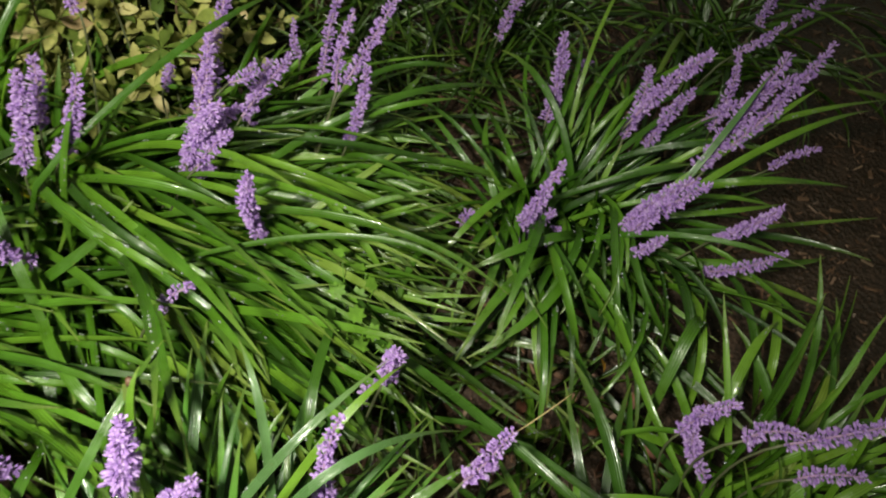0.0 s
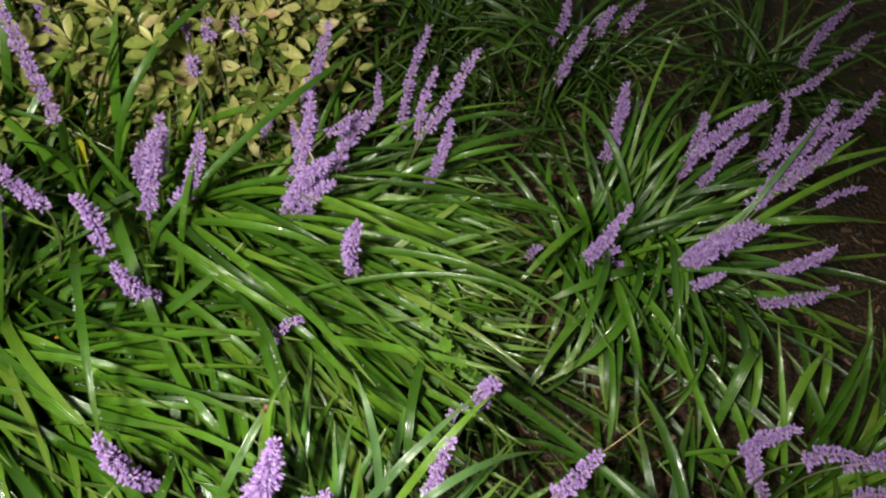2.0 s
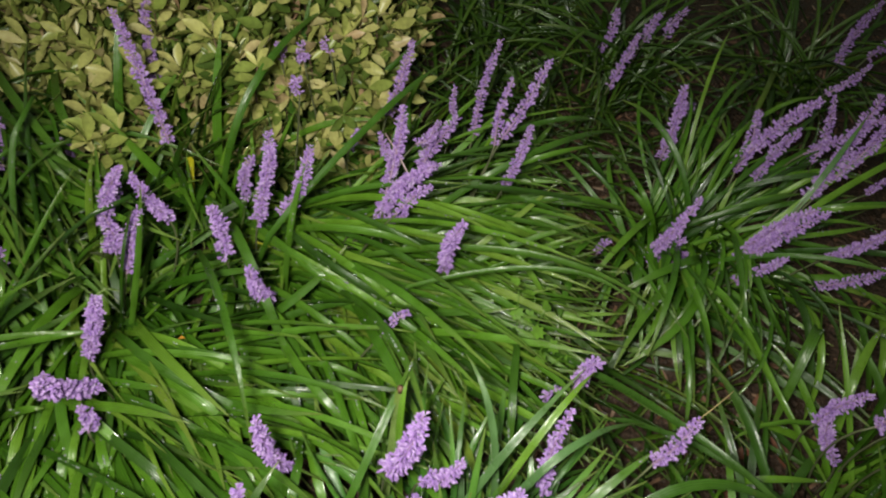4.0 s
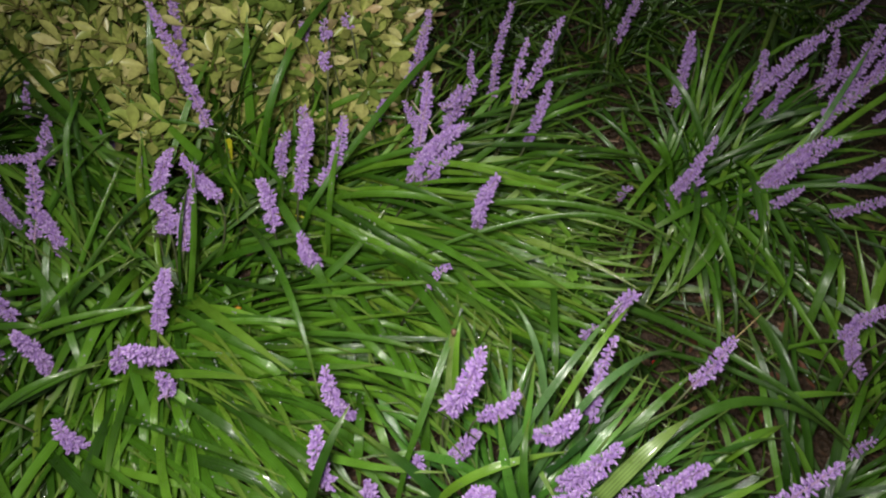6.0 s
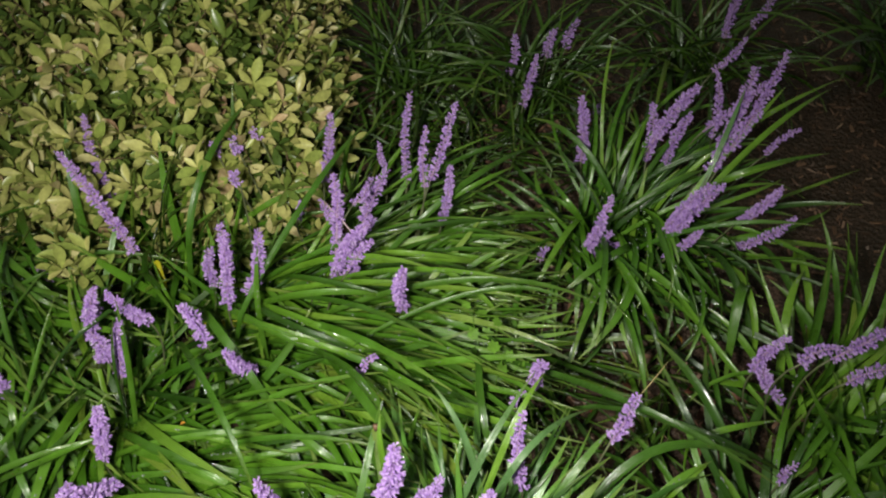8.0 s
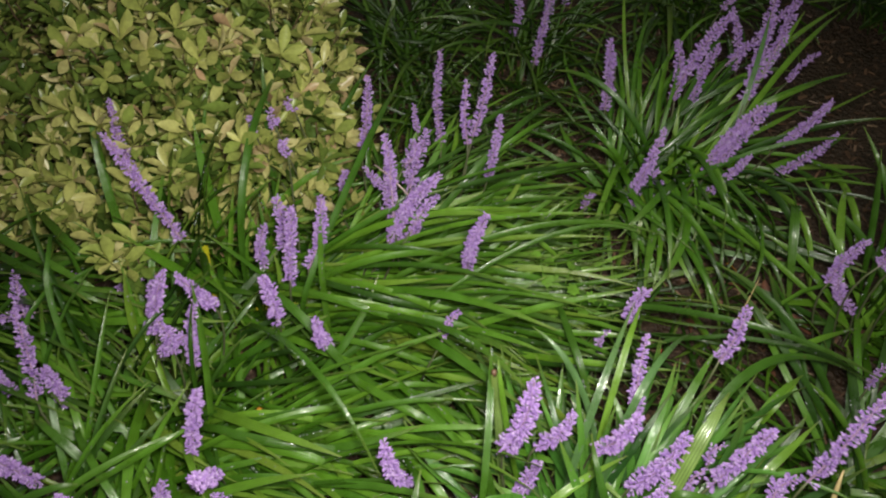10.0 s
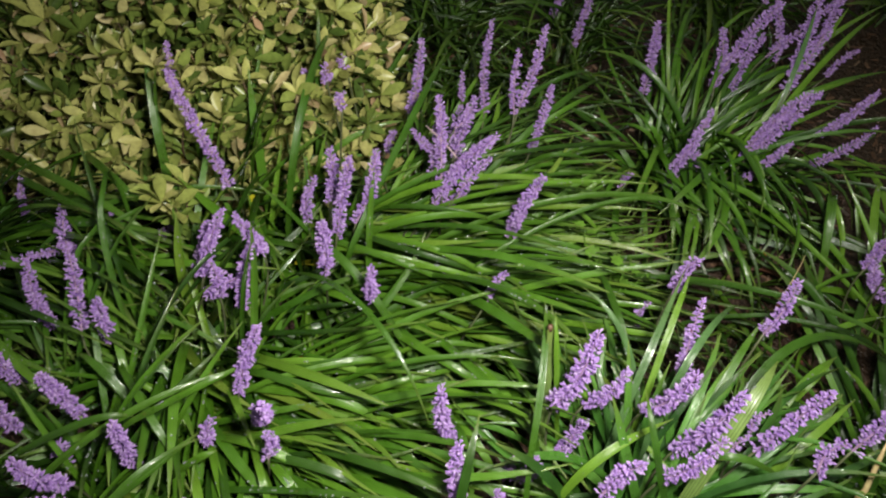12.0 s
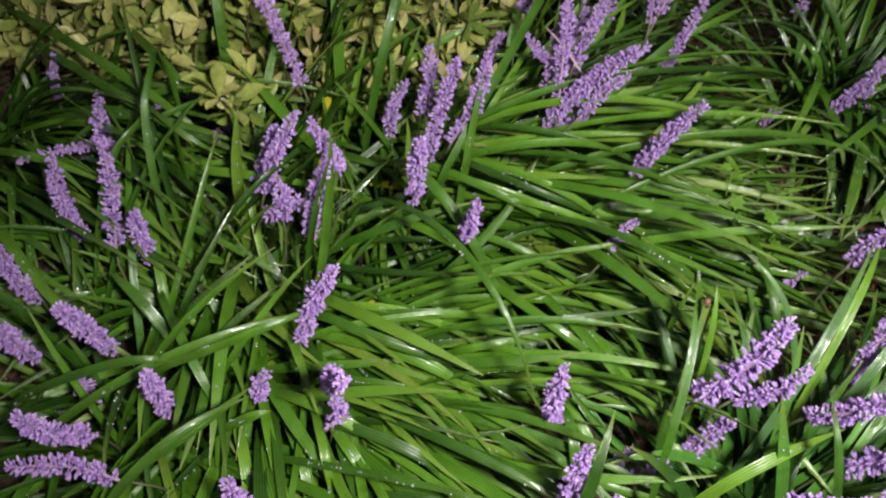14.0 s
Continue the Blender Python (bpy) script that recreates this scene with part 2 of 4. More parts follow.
KINDS = {"arch": (68, -30), "low": (48, -26), "flat": (30, -12), "up": (82, 48), "hang": (66, -72), "lean": (60, 8), "sweep": (34, -9), "creep": (24, -16)}
STRAP_MESHES = {}


def strap_mesh(kind, k, length, mat):
    """Shared meshes: one for each kind, shape, and length rounded to 4 cm."""
    step = max(4, round(length * 25))
    key = (kind, k, step, mat.name)
    if key not in STRAP_MESHES:
        real = step / 25
        rise, fall = KINDS[kind]
        own = random.Random(hash((rise, fall, k, step)) & 0xFFFF)
        shape = strap(real, rise + own.uniform(-9, 9), fall + own.uniform(-14, 14), 0.0088 * own.uniform(0.62, 1.22), own.uniform(-26, 26), own.uniform(-34, 34), own.uniform(-0.06, 0.06))
        STRAP_MESHES[key] = mesh_of("leaf", shape[0], shape[1], mat, shape[2])
    return STRAP_MESHES[key], length / (step / 25)


# places where the soil stays open between the clumps: x, y, radius
OPEN_SOIL = [(-0.274, 0.385, 0.025), (0.615, 0.642, 0.070), (0.704, 0.632, 0.080), (0.429, 0.376, 0.050), (0.288, 0.133, 0.040),
             (0.150, 0.500, 0.045), (0.135, 0.620, 0.050), (0.165, 0.730, 0.050), (0.550, 0.470, 0.070), (0.640, 0.580, 0.080), (-0.235, 0.292, 0.030), (-0.228, 0.215, 0.035), (0.355, 0.365, 0.050), (0.355, 0.298, 0.040), (0.182, 0.350, 0.030), (0.520, 0.535, 0.060), (0.288, 0.222, 0.035), (0.240, 0.150, 0.030), (0.318, 0.255, 0.050), (0.295, 0.150, 0.050), (0.175, 0.305, 0.030)]


def over_open_soil(x, y, azimuth, length):
    """Whether the outer part of a leaf would lie over one of the open places."""
    for s in (0.35, 0.5, 0.65, 0.8, 0.95):
        px, py = x + 0.85 * length * s * math.cos(radians(azimuth)), y + 0.85 * length * s * math.sin(radians(azimuth))
        if any((px - a) ** 2 + (py - b) ** 2 < c * c for a, b, c in OPEN_SOIL):
            return True
    return False


def tuft(name, x, y, radius, seed, sectors, wide=1.0, mat=None, label="lilyturf clump with wet arching green leaves and purple flower spikes"):
    """One plant. sectors: middle azimuth, spread (degrees), number of leaves, kind, length."""
    plant = tagged(new(name), label, "plant", "lilyturf clumps")
    plant.location = (x, y, 0)
    own = random.Random(seed)
    for middle, spread, count, kind, length in sectors:
        for _ in range(round(count * 1.0)):
            azimuth = own.gauss(middle, spread * 0.6) if spread < 170 else own.uniform(0, 360)
            r = radius * math.sqrt(own.random())
            around = own.uniform(0, 2 * math.pi)
            size = length * own.uniform(0.72, 1.12)
            if own.random() < 0.64 and over_open_soil(x + r * math.cos(around), y + r * math.sin(around), azimuth, size):
                continue
            me, scale = strap_mesh(kind, own.randrange(5), size, mat or BLADE)
            m = pose(r * math.cos(around), r * math.sin(around), own.uniform(-0.005, 0.02), own.gauss(0, 22), own.gauss(0, 6), azimuth)
            part("leaf", me, plant, m @ Matrix.Diagonal((scale, wide * own.uniform(0.85, 1.15), scale, 1)))
    return plant


def long_leaf(plant, base, middle, tip, width=0.010, mat=None, lean=0.0, blunt=False):
    """A single prominent leaf, bowed from base over middle to tip."""
    a, b, c = Vector(base), Vector(middle), Vector(tip)
    b = 2 * b - (a + c) / 2
    n = 15
    spine = [a * (1 - s) ** 2 + 2 * b * s * (1 - s) + c * s * s for s in (i / (n - 1) for i in range(n))]
    if a.z > 0.09:
        # the hidden lower part, from the foot of the clump up into the bow
        ahead = (spine[1] - spine[0]).normalized()
        foot = Vector((0.55 * a.x + 0.45 * plant.location.x, 0.55 * a.y + 0.45 * plant.location.y, 0.0))
        knee = a - ahead * 0.5 * (a - foot).length
        knee.z = max(knee.z, 0.02)
        spine = [foot * (1 - s) ** 2 + 2 * knee * s * (1 - s) + a * s * s for s in (0, 0.25, 0.5, 0.75)] + spine
        n = len(spine)
    flat = (c - a).cross(Vector((0, 0, 1)))
    if flat.length < 0.02:
        flat = Vector((1, 0, 0))
    flat = flat.normalized()
    sides = [(flat + Vector((0, 0, lean * (i / n)))).normalized() for i in range(n)]
    widths = [width * (0.6 + 0.4 * min(1, 3 * i / n)) * (1 if i < n * 0.6 or blunt else max(0.06, 1 - ((i / (n - 1) - 0.6) / 0.4) ** 1.8)) for i in range(n)]
    shape = blade_shape(spine, sides, widths)
    ob = part("leaf", mesh_of("leaf", shape[0], shape[1], mat or LONG_BLADE, shape[2]), plant)
    ob.matrix_basis = Matrix.Translation(-plant.location)
    return ob


def tube_shape(spine, radii, around=6):
    verts, faces = [], []
    n = len(spine)
    for i in range(n):
        ahead = (spine[min(i + 1, n - 1)] - spine[max(i - 1, 0)]).normalized()
        side = ahead.orthogonal().normalized()
        other = ahead.cross(side)
        for k in range(around):
            t = 2 * math.pi * k / around
            verts.append(spine[i] + radii[i] * (math.cos(t) * side + math.sin(t) * other))
    for i in range(n - 1):
        for k in range(around):
            a, b = i * around + k, i * around + (k + 1) % around
            faces.append((a, b, b + around, a + around))
    faces += [tuple(range(around))[::-1], tuple((n - 1) * around + k for k in range(around))]
    return verts, faces


def bud_template():
    """A closed floret on its short stem, along +z: thin stem, swollen club, rounded end with a small dimple."""
    rings = [(0.07, 0.0), (0.10, 0.56), (0.30, 0.70), (0.33, 0.86), (0.17, 0.99)]
    verts, faces = [], []
    for j, (r, z) in enumerate(rings):
        for k in range(6):
            a = math.pi / 3 * (k + 0.5 * (j % 2))
            verts.append((r * math.cos(a), r * math.sin(a), z))
    verts.append((0, 0, 0.95))
    for j in range(len(rings) - 1):
        for k in range(6):
            a, b = 6 * j + k, 6 * j + (k + 1) % 6
            faces.append((a, b, b + 6, a + 6))
    faces += [(24 + k, 24 + (k + 1) % 6, 30) for k in range(6)]
    return np.array(verts), faces


def star_template():
    """An open floret on its short stem, along +z: six cupped tepals round a small middle."""
    verts, faces = [], []
    for k in range(6):
        a = math.pi / 3 * k
        c, d = math.cos(a), math.sin(a)
        at = len(verts)
        for u, v, z in ((0.05, 0.0, 0.50), (0.30, -0.15, 0.84), (0.50, 0.0, 1.02), (0.30, 0.15, 0.84), (0.27, 0.0, 0.70)):
            verts.append((u * c - v * d, u * d + v * c, z))
        faces += [(at, at + 1, at + 2, at + 3), (at, at + 3, at + 4), (at + 3, at + 2, at + 4), (at + 2, at + 1, at + 4), (at + 1, at, at + 4)]
    for z, r in ((0.0, 0.06), (0.55, 0.09)):
        verts += [(r * math.cos(2.1 * k), r * math.sin(2.1 * k), z) for k in range(3)]
    faces += [(30 + k, 30 + (k + 1) % 3, 33 + (k + 1) % 3, 33 + k) for k in range(3)]
    verts += [(0.11 * math.cos(1.57 * k), 0.11 * math.sin(1.57 * k), 0.80) for k in range(4)] + [(0, 0, 1.0), (0, 0, 0.5)]
    for k in range(4):
        faces += [(36 + k, 36 + (k + 1) % 4, 40), (36 + (k + 1) % 4, 36 + k, 41)]
    return np.array(verts), faces


BUD, BUD_FACES = bud_template()
STAR, STAR_FACES = star_template()


def joined(template, faces, frames):
    """Many copies of one template, each at its own 4 x 4 pose, as verts and faces."""
    verts, out = [], []
    for n, m in enumerate(frames):
        m = np.array(m)
        verts.append(template @ m[:3, :3].T + m[:3, 3])
        out += [tuple(i + n * len(template) for i in f) for f in faces]
    return np.concatenate(verts), out


def spike(plant, base, tip, count=95, girth=0.0070, bend=0.006, seed=None):
    """A flower spike: a stalk from the plant's foot, and florets in whorls from base to tip."""
    a, c = Vector(base), Vector(tip)
    a = a - (c - a) * 0.04
    own = random.Random(seed if seed is not None else int(1000 * (a.x + 2 * a.y + 3 * c.z)) + 977)
    foot = Vector((0.35 * plant.location.x + 0.65 * a.x, 0.35 * plant.location.y + 0.65 * a.y, 0.0))
    axis = (c - a)
    height = axis.length
    ahead = axis.normalized()
    side = ahead.orthogonal().normalized()
    side = (Matrix.Rotation(own.uniform(0, 6.28), 3, ahead) @ side)
    lower = [foot * (1 - s) ** 2 + 2 * (a - ahead * 0.3 * (a - foot).length) * s * (1 - s) + a * s * s for s in (i / 7 for i in range(8))]
    upper = [a + axis * s + side * bend * math.sin(math.pi * s) for s in (i / 8 for i in range(1, 9))]
    shape = tube_shape(lower, [0.0015 - 0.0003 * i / 7 for i in range(8)])
    stalk = part("flower_spike", mesh_of("flower_spike", shape[0], shape[1], STALK), plant)
    stalk.matrix_basis = Matrix.Translation(-plant.location)
    buds, stars = [], []
    nodes = max(14, round(height / 0.00082 * (count / 85) ** 0.5))
    turn = own.uniform(0, 6.28)
    loose = own.uniform(0.10, 0.22)
    # bunches of florets spiral up the stalk, gappy at the foot, tight and small at the tip
    for i in range(nodes):
        s = (i + own.uniform(-0.4, 0.4)) / (nodes - 1)
        s = min(0.995, max(0.0, s))
        turn += 2.40 + own.uniform(-0.25, 0.25)
        if own.random() < (0.42 if s < loose else 0.15):
            continue
        thin = 1.0 if s < 0.55 else 1.0 - 0.36 * ((s - 0.55) / 0.45) ** 1.6
        centre = a + axis * s + side * bend * math.sin(math.pi * s)
        bunch = girth * 1.32 * thin * own.uniform(0.72, 1.18)
        for _ in range(own.choice((2, 2, 3, 3))):
            out = Matrix.Rotation(turn + own.gauss(0, 0.30), 3, ahead) @ side
            lift = own.uniform(-0.05, 0.50) + 0.7 * max(0.0, s - 0.8) / 0.2
            aim = (out + ahead * lift + Vector((0, 0, 0.08))).to_track_quat("Z", "Y").to_matrix().to_4x4()
            there = Matrix.Translation(centre + ahead * own.uniform(-0.0012, 0.0012)) @ aim @ Matrix.Rotation(own.uniform(0, 6.28), 4, "Z")
            reach = bunch * own.uniform(0.72, 1.14)
            if own.random() < 0.30 * (1.0 - s):
                wide = own.uniform(0.0042, 0.0054)
                stars.append(there @ Matrix.Diagonal((wide, wide, reach * 1.04, 1)))
            else:
                wide = (0.0037 - 0.0008 * max(0.0, s - 0.6) / 0.4) * own.uniform(0.8, 1.15)
                buds.append(there @ Matrix.Diagonal((wide, wide, reach, 1)))
    verts, faces = tube_shape(lower[-1:] + upper, [0.0013 - 0.0006 * i / 8 for i in range(9)])
    verts, faces = [np.array([tuple(v) for v in verts])], list(faces)
    rachis = len(faces)
    at = len(verts[0])
    for template, sides, frames in ((BUD, BUD_FACES, buds), (STAR, STAR_FACES, stars)):
        if frames:
            v, f = joined(template, sides, frames)
            verts.append(v)
            faces += [tuple(i + at for i in g) for g in f]
            at += len(v)
    me = mesh_of("raceme", np.concatenate(verts), faces, PETAL, smooth=False)
    me.materials.append(RACHIS)
    me.polygons.foreach_set("material_index", [1] * rachis + [0] * (len(faces) - rachis))
    tagged(part("raceme", me, stalk), "dense spiral of small purple florets", kind="stuff")
    return stalk


# ---- ground ----
def ground():
    """One sheet of damp soil: finely uneven under the plants, running out to the horizon."""
    near = np.linspace(-1.6, 1.9, 176)
    far = np.array([2.3, 3, 4.5, 7, 12, 25, 60])
    xs = np.concatenate([-far[::-1] , near, far + 0.3])
    ys = np.concatenate([-far[::-1], near + 0.4, far + 0.6])
    verts, faces = [], []
    for y in ys:
        for x in xs:
            near_by = max(0.0, 1 - max(abs(x), abs(y - 0.5)) / 2.4)
            z = 0.014 * noise.noise((x * 5, y * 5, 0)) + 0.008 * noise.noise((x * 23, y * 23, 3)) + 0.005 * noise.noise((x * 60, y * 60, 5))
            verts.append((x, y, z * min(1, near_by * 4)))
    w = len(xs)
    for j in range(len(ys) - 1):
        for i in range(w - 1):
            faces.append((j * w + i, j * w + i + 1, (j + 1) * w + i + 1, (j + 1) * w + i))
    return tagged(new("ground", mesh_of("ground", verts, faces, SOIL)), "damp dark brown garden soil under the plants", "ground", kind="structure")


ground()

# ---- the lilyturf clumps ----
ALL = 180
middle = tuft("lilyturf", -0.32, 0.57, 0.07, 11, [(-16, 26, 68, "sweep", 0.46), (-36, 26, 60, "sweep", 0.44), (14, 30, 26, "sweep", 0.36), (-75, 40, 34, "sweep", 0.30), (100, 90, 20, "up", 0.24), (0, ALL, 34, "creep", 0.22)], mat=LUSH_BLADE)
heart = tuft("lilyturf", -0.20, 0.47, 0.07, 10, [(-22, 28, 68, "sweep", 0.36), (-48, 26, 60, "sweep", 0.36), (4, 26, 26, "sweep", 0.32), (-30, 50, 42, "creep", 0.30)], mat=LUSH_BLADE)
behind = tuft("lilyturf", -0.11, 0.63, 0.06, 12, [(0, 32, 36, "sweep", 0.30), (-42, 34, 60, "sweep", 0.34), (40, 50, 20, "lean", 0.25), (150, 70, 24, "sweep", 0.24), (-10, 40, 40, "creep", 0.30)], mat=LUSH_BLADE)
right = tuft("lilyturf", 0.27, 0.59, 0.06, 13, [(-95, 42, 96, "hang", 0.33), (-30, 40, 54, "sweep", 0.34), (30, 50, 46, "arch", 0.34), (110, 50, 20, "arch", 0.28), (165, 36, 7, "sweep", 0.26), (0, ALL, 16, "up", 0.18)], 0.95)
front = tuft("lilyturf", -0.05, 0.09, 0.05, 14, [(60, 40, 16, "up", 0.29), (20, 40, 45, "arch", 0.30), (-20, 40, 40, "arch", 0.32), (150, 70, 22, "arch", 0.26), (90, 60, 24, "lean", 0.27), (-90, 60, 30, "low", 0.28)], 1.1, mat=SHEEN_BLADE)
right_front = tuft("lilyturf", 0.48, 0.25, 0.06, 15, [(90, 70, 26, "lean", 0.28), (110, 60, 24, "up", 0.26), (0, 60, 40, "arch", 0.30), (-100, 50, 30, "low", 0.28), (160, 50, 12, "hang", 0.28)], 1.1, mat=LUSH_BLADE)
left = tuft("lilyturf", -0.52, 0.46, 0.06, 16, [(-38, 30, 40, "sweep", 0.36), (10, 30, 12, "sweep", 0.32), (-80, 30, 34, "low", 0.32), (200, 60, 34, "low", 0.30), (40, 90, 10, "lean", 0.34), (0, ALL, 22, "up", 0.24)])
left_front = tuft("lilyturf", -0.62, 0.31, 0.06, 17, [(-30, 26, 52, "sweep", 0.40), (-80, 26, 30, "low", 0.30), (200, 60, 27, "low", 0.30), (0, ALL, 16, "up", 0.24), (50, 60, 12, "lean", 0.34)])
near_front = tuft("lilyturf", -0.455, 0.345, 0.06, 18, [(-12, 22, 52, "sweep", 0.42), (-36, 22, 56, "sweep", 0.42), (-66, 24, 40, "low", 0.34), (-100, 26, 34, "low", 0.32), (150, 60, 8, "low", 0.26), (-60, 80, 30, "creep", 0.30), (30, 40, 8, "lean", 0.28)], mat=LUSH_BLADE)
far_left = tuft("lilyturf", -0.74, 0.68, 0.08, 19, [(-40, 20, 70, "low", 0.40), (0, ALL, 40, "low", 0.28), (-65, 30, 40, "low", 0.34), (-35, 24, 24, "lean", 0.32)])
hidden = tuft("lilyturf", -0.42, 0.66, 0.07, 26, [(0, 60, 30, "up", 0.30), (-20, 60, 40, "low", 0.30), (-90, 60, 40, "low", 0.28)], label="lilyturf clump growing up through the edge of the shrub")
# back clumps wear the darkened leaf colour, which carries their shade
back = tuft("lilyturf", 0.24, 0.98, 0.08, 20, [(0, ALL, 66, "arch", 0.30), (-60, 50, 16, "hang", 0.28), (0, ALL, 24, "lean", 0.26)], 0.75, mat=SHADED_BLADE)
back_right = tuft("lilyturf", 0.58, 0.98, 0.08, 21, [(0, ALL, 76, "arch", 0.34), (-100, 50, 14, "hang", 0.32)], 0.8, mat=SHADED_BLADE)
back_left = tuft("lilyturf", 0.04, 1.06, 0.07, 22, [(0, ALL, 90, "low", 0.28), (0, ALL, 30, "lean", 0.24)], 0.7, mat=SHADED_BLADE)
far_right = tuft("lilyturf", 0.98, 0.90, 0.08, 23, [(0, ALL, 100, "arch", 0.36)], mat=SHADED_BLADE)
corner = tuft("lilyturf", 0.27, 0.08, 0.05, 24, [(0, ALL, 70, "low", 0.30), (40, 60, 22, "sweep", 0.30)], 1.2)
# low clumps in the gaps, again with shade in the leaf colour
between = tuft("lilyturf", 0.10, 0.80, 0.14, 27, [(0, ALL, 120, "creep", 0.20), (-60, 80, 40, "low", 0.20), (0, ALL, 18, "lean", 0.18)], 0.55, mat=SHADED_BLADE, label="lilyturf clump of short leaves darkened for shade, with no flowers")
gap_front = tuft("lilyturf", 0.27, 0.33, 0.07, 28, [(-60, 90, 34, "creep", 0.18), (-90, 60, 18, "low", 0.20), (60, 60, 8, "lean", 0.16)], 0.55, mat=SHADED_BLADE, label="sparse young lilyturf of thin leaves darkened for shade on open soil")
behind_shrub = tuft("lilyturf", -0.04, 0.94, 0.08, 29, [(0, ALL, 46, "low", 0.24), (-60, 70, 24, "creep", 0.22)], 0.7, mat=SHADED_BLADE, label="lilyturf clump beside the shrub, its leaves darkened for shade")
gap = tuft("lilyturf", 0.10, 0.40, 0.07, 25, [(0, ALL, 56, "creep", 0.20), (-60, 70, 40, "low", 0.24)], 0.62, mat=SHADED_BLADE, label="small lilyturf clump of shade-darkened leaves with no flowers")

# spikes: foot of the florets, tip
spike(far_left, (-0.446, 0.690, 0.205), (-0.446, 0.722, 0.320), 66, 0.0060)
spike(middle, (-0.408, 0.574, 0.215), (-0.444, 0.600, 0.370), 88, 0.0064, 0.010)
spike(middle, (-0.254, 0.600, 0.282), (-0.253, 0.594, 0.306), 66)
spike(behind, (-0.286, 0.682, 0.256), (-0.288, 0.676, 0.285), 45, 0.0050)
spike(behind, (-0.258, 0.684, 0.258), (-0.260, 0.680, 0.285), 60)
spike(behind, (-0.227, 0.704, 0.256), (-0.230, 0.700, 0.280), 50, 0.0050)
spike(far_left, (-0.541, 0.708, 0.088), (-0.537, 0.692, 0.128), 50, 0.0052)
spike(far_left, (-0.575, 0.652, 0.078), (-0.563, 0.622, 0.145), 44, 0.0046)
spike(left, (-0.508, 0.582, 0.128), (-0.470, 0.566, 0.160), 44, 0.0048)
spike(behind, (-0.194, 0.624, 0.172), (-0.182, 0.617, 0.208), 44, 0.0048)
spike(far_left, (-0.676, 0.676, 0.112), (-0.664, 0.690, 0.172), 70, 0.0051)
spike(left, (-0.605, 0.545, 0.170), (-0.603, 0.595, 0.202), 80)
spike(left, (-0.593, 0.425, 0.175), (-0.585, 0.486, 0.250), 80)
spike(left, (-0.590, 0.532, 0.190), (-0.682, 0.530, 0.184), 60, 0.0047)
spike(left, (-0.632, 0.465, 0.145), (-0.625, 0.472, 0.250))
spike(left, (-0.566, 0.420, 0.150), (-0.560, 0.412, 0.240))
spike(left, (-0.452, 0.456, 0.195), (-0.416, 0.447, 0.300))
spike(left, (-0.385, 0.458, 0.210), (-0.404, 0.443, 0.292))
spike(left, (-0.418, 0.398, 0.190), (-0.394, 0.413, 0.276))
spike(left, (-0.441, 0.432, 0.178), (-0.443, 0.439, 0.236), 70)
spike(left, (-0.454, 0.446, 0.165), (-0.409, 0.424, 0.215), 70)
spike(left, (-0.459, 0.474, 0.190), (-0.436, 0.467, 0.262), 76)
spike(middle, (-0.290, 0.532, 0.195), (-0.283, 0.545, 0.268))
spike(middle, (-0.291, 0.482, 0.190), (-0.270, 0.485, 0.306))
spike(middle, (-0.264, 0.496, 0.188), (-0.234, 0.512, 0.282))
spike(middle, (-0.318, 0.552, 0.142), (-0.305, 0.545, 0.222), 75)
spike(middle, (-0.318, 0.420, 0.202), (-0.319, 0.404, 0.299))
spike(middle, (-0.270, 0.398, 0.158), (-0.278, 0.358, 0.266))
spike(behind, (-0.149, 0.664, 0.200), (-0.127, 0.694, 0.292), 80)
spike(behind, (-0.027, 0.685, 0.160), (-0.009, 0.734, 0.278), 62, 0.0059)
spike(middle, (-0.152, 0.522, 0.165), (-0.094, 0.505, 0.278), 88)
spike(behind, (-0.114, 0.574, 0.240), (-0.092, 0.594, 0.252), 50, 0.0054)
spike(behind, (-0.146, 0.524, 0.205), (-0.134, 0.584, 0.272), 72, 0.0060)
spike(behind, (0.000, 0.625, 0.214), (0.044, 0.674, 0.300), 66, 0.0062)
spike(behind, (-0.010, 0.620, 0.205), (0.001, 0.655, 0.282), 62, 0.0056)
spike(behind, (0.008, 0.586, 0.164), (0.018, 0.580, 0.276), 70, 0.0059)
spike(behind, (-0.058, 0.703, 0.170), (-0.063, 0.694, 0.226), 50, 0.0045)
spike(behind, (-0.141, 0.556, 0.212), (-0.134, 0.588, 0.282), 85)
spike(behind, (-0.104, 0.590, 0.180), (-0.060, 0.645, 0.222), 72)
spike(behind, (-0.100, 0.600, 0.160), (-0.083, 0.637, 0.215), 60)
spike(middle, (-0.146, 0.514, 0.190), (-0.103, 0.468, 0.316))
spike(middle, (-0.150, 0.528, 0.165), (-0.128, 0.500, 0.262), 80)
spike(behind, (-0.140, 0.570, 0.204), (-0.158, 0.620, 0.206), 55, 0.0054)
spike(middle, (-0.154, 0.518, 0.163), (-0.120, 0.500, 0.192), 60, 0.0058)
spike(middle, (-0.132, 0.492, 0.205), (-0.099, 0.486, 0.262), 70, 0.0060)
spike(behind, (-0.146, 0.560, 0.180), (-0.127, 0.598, 0.240), 66, 0.0058)
spike(right, (0.256, 0.704, 0.124), (0.235, 0.694, 0.262), 78, 0.0076)
spike(right, (0.333, 0.640, 0.170), (0.341, 0.677, 0.246), 85, 0.0076)
spike(right, (0.328, 0.630, 0.210), (0.358, 0.606, 0.332), 85, 0.0076)
spike(right, (0.366, 0.636, 0.158), (0.379, 0.632, 0.258), 66, 0.0076)
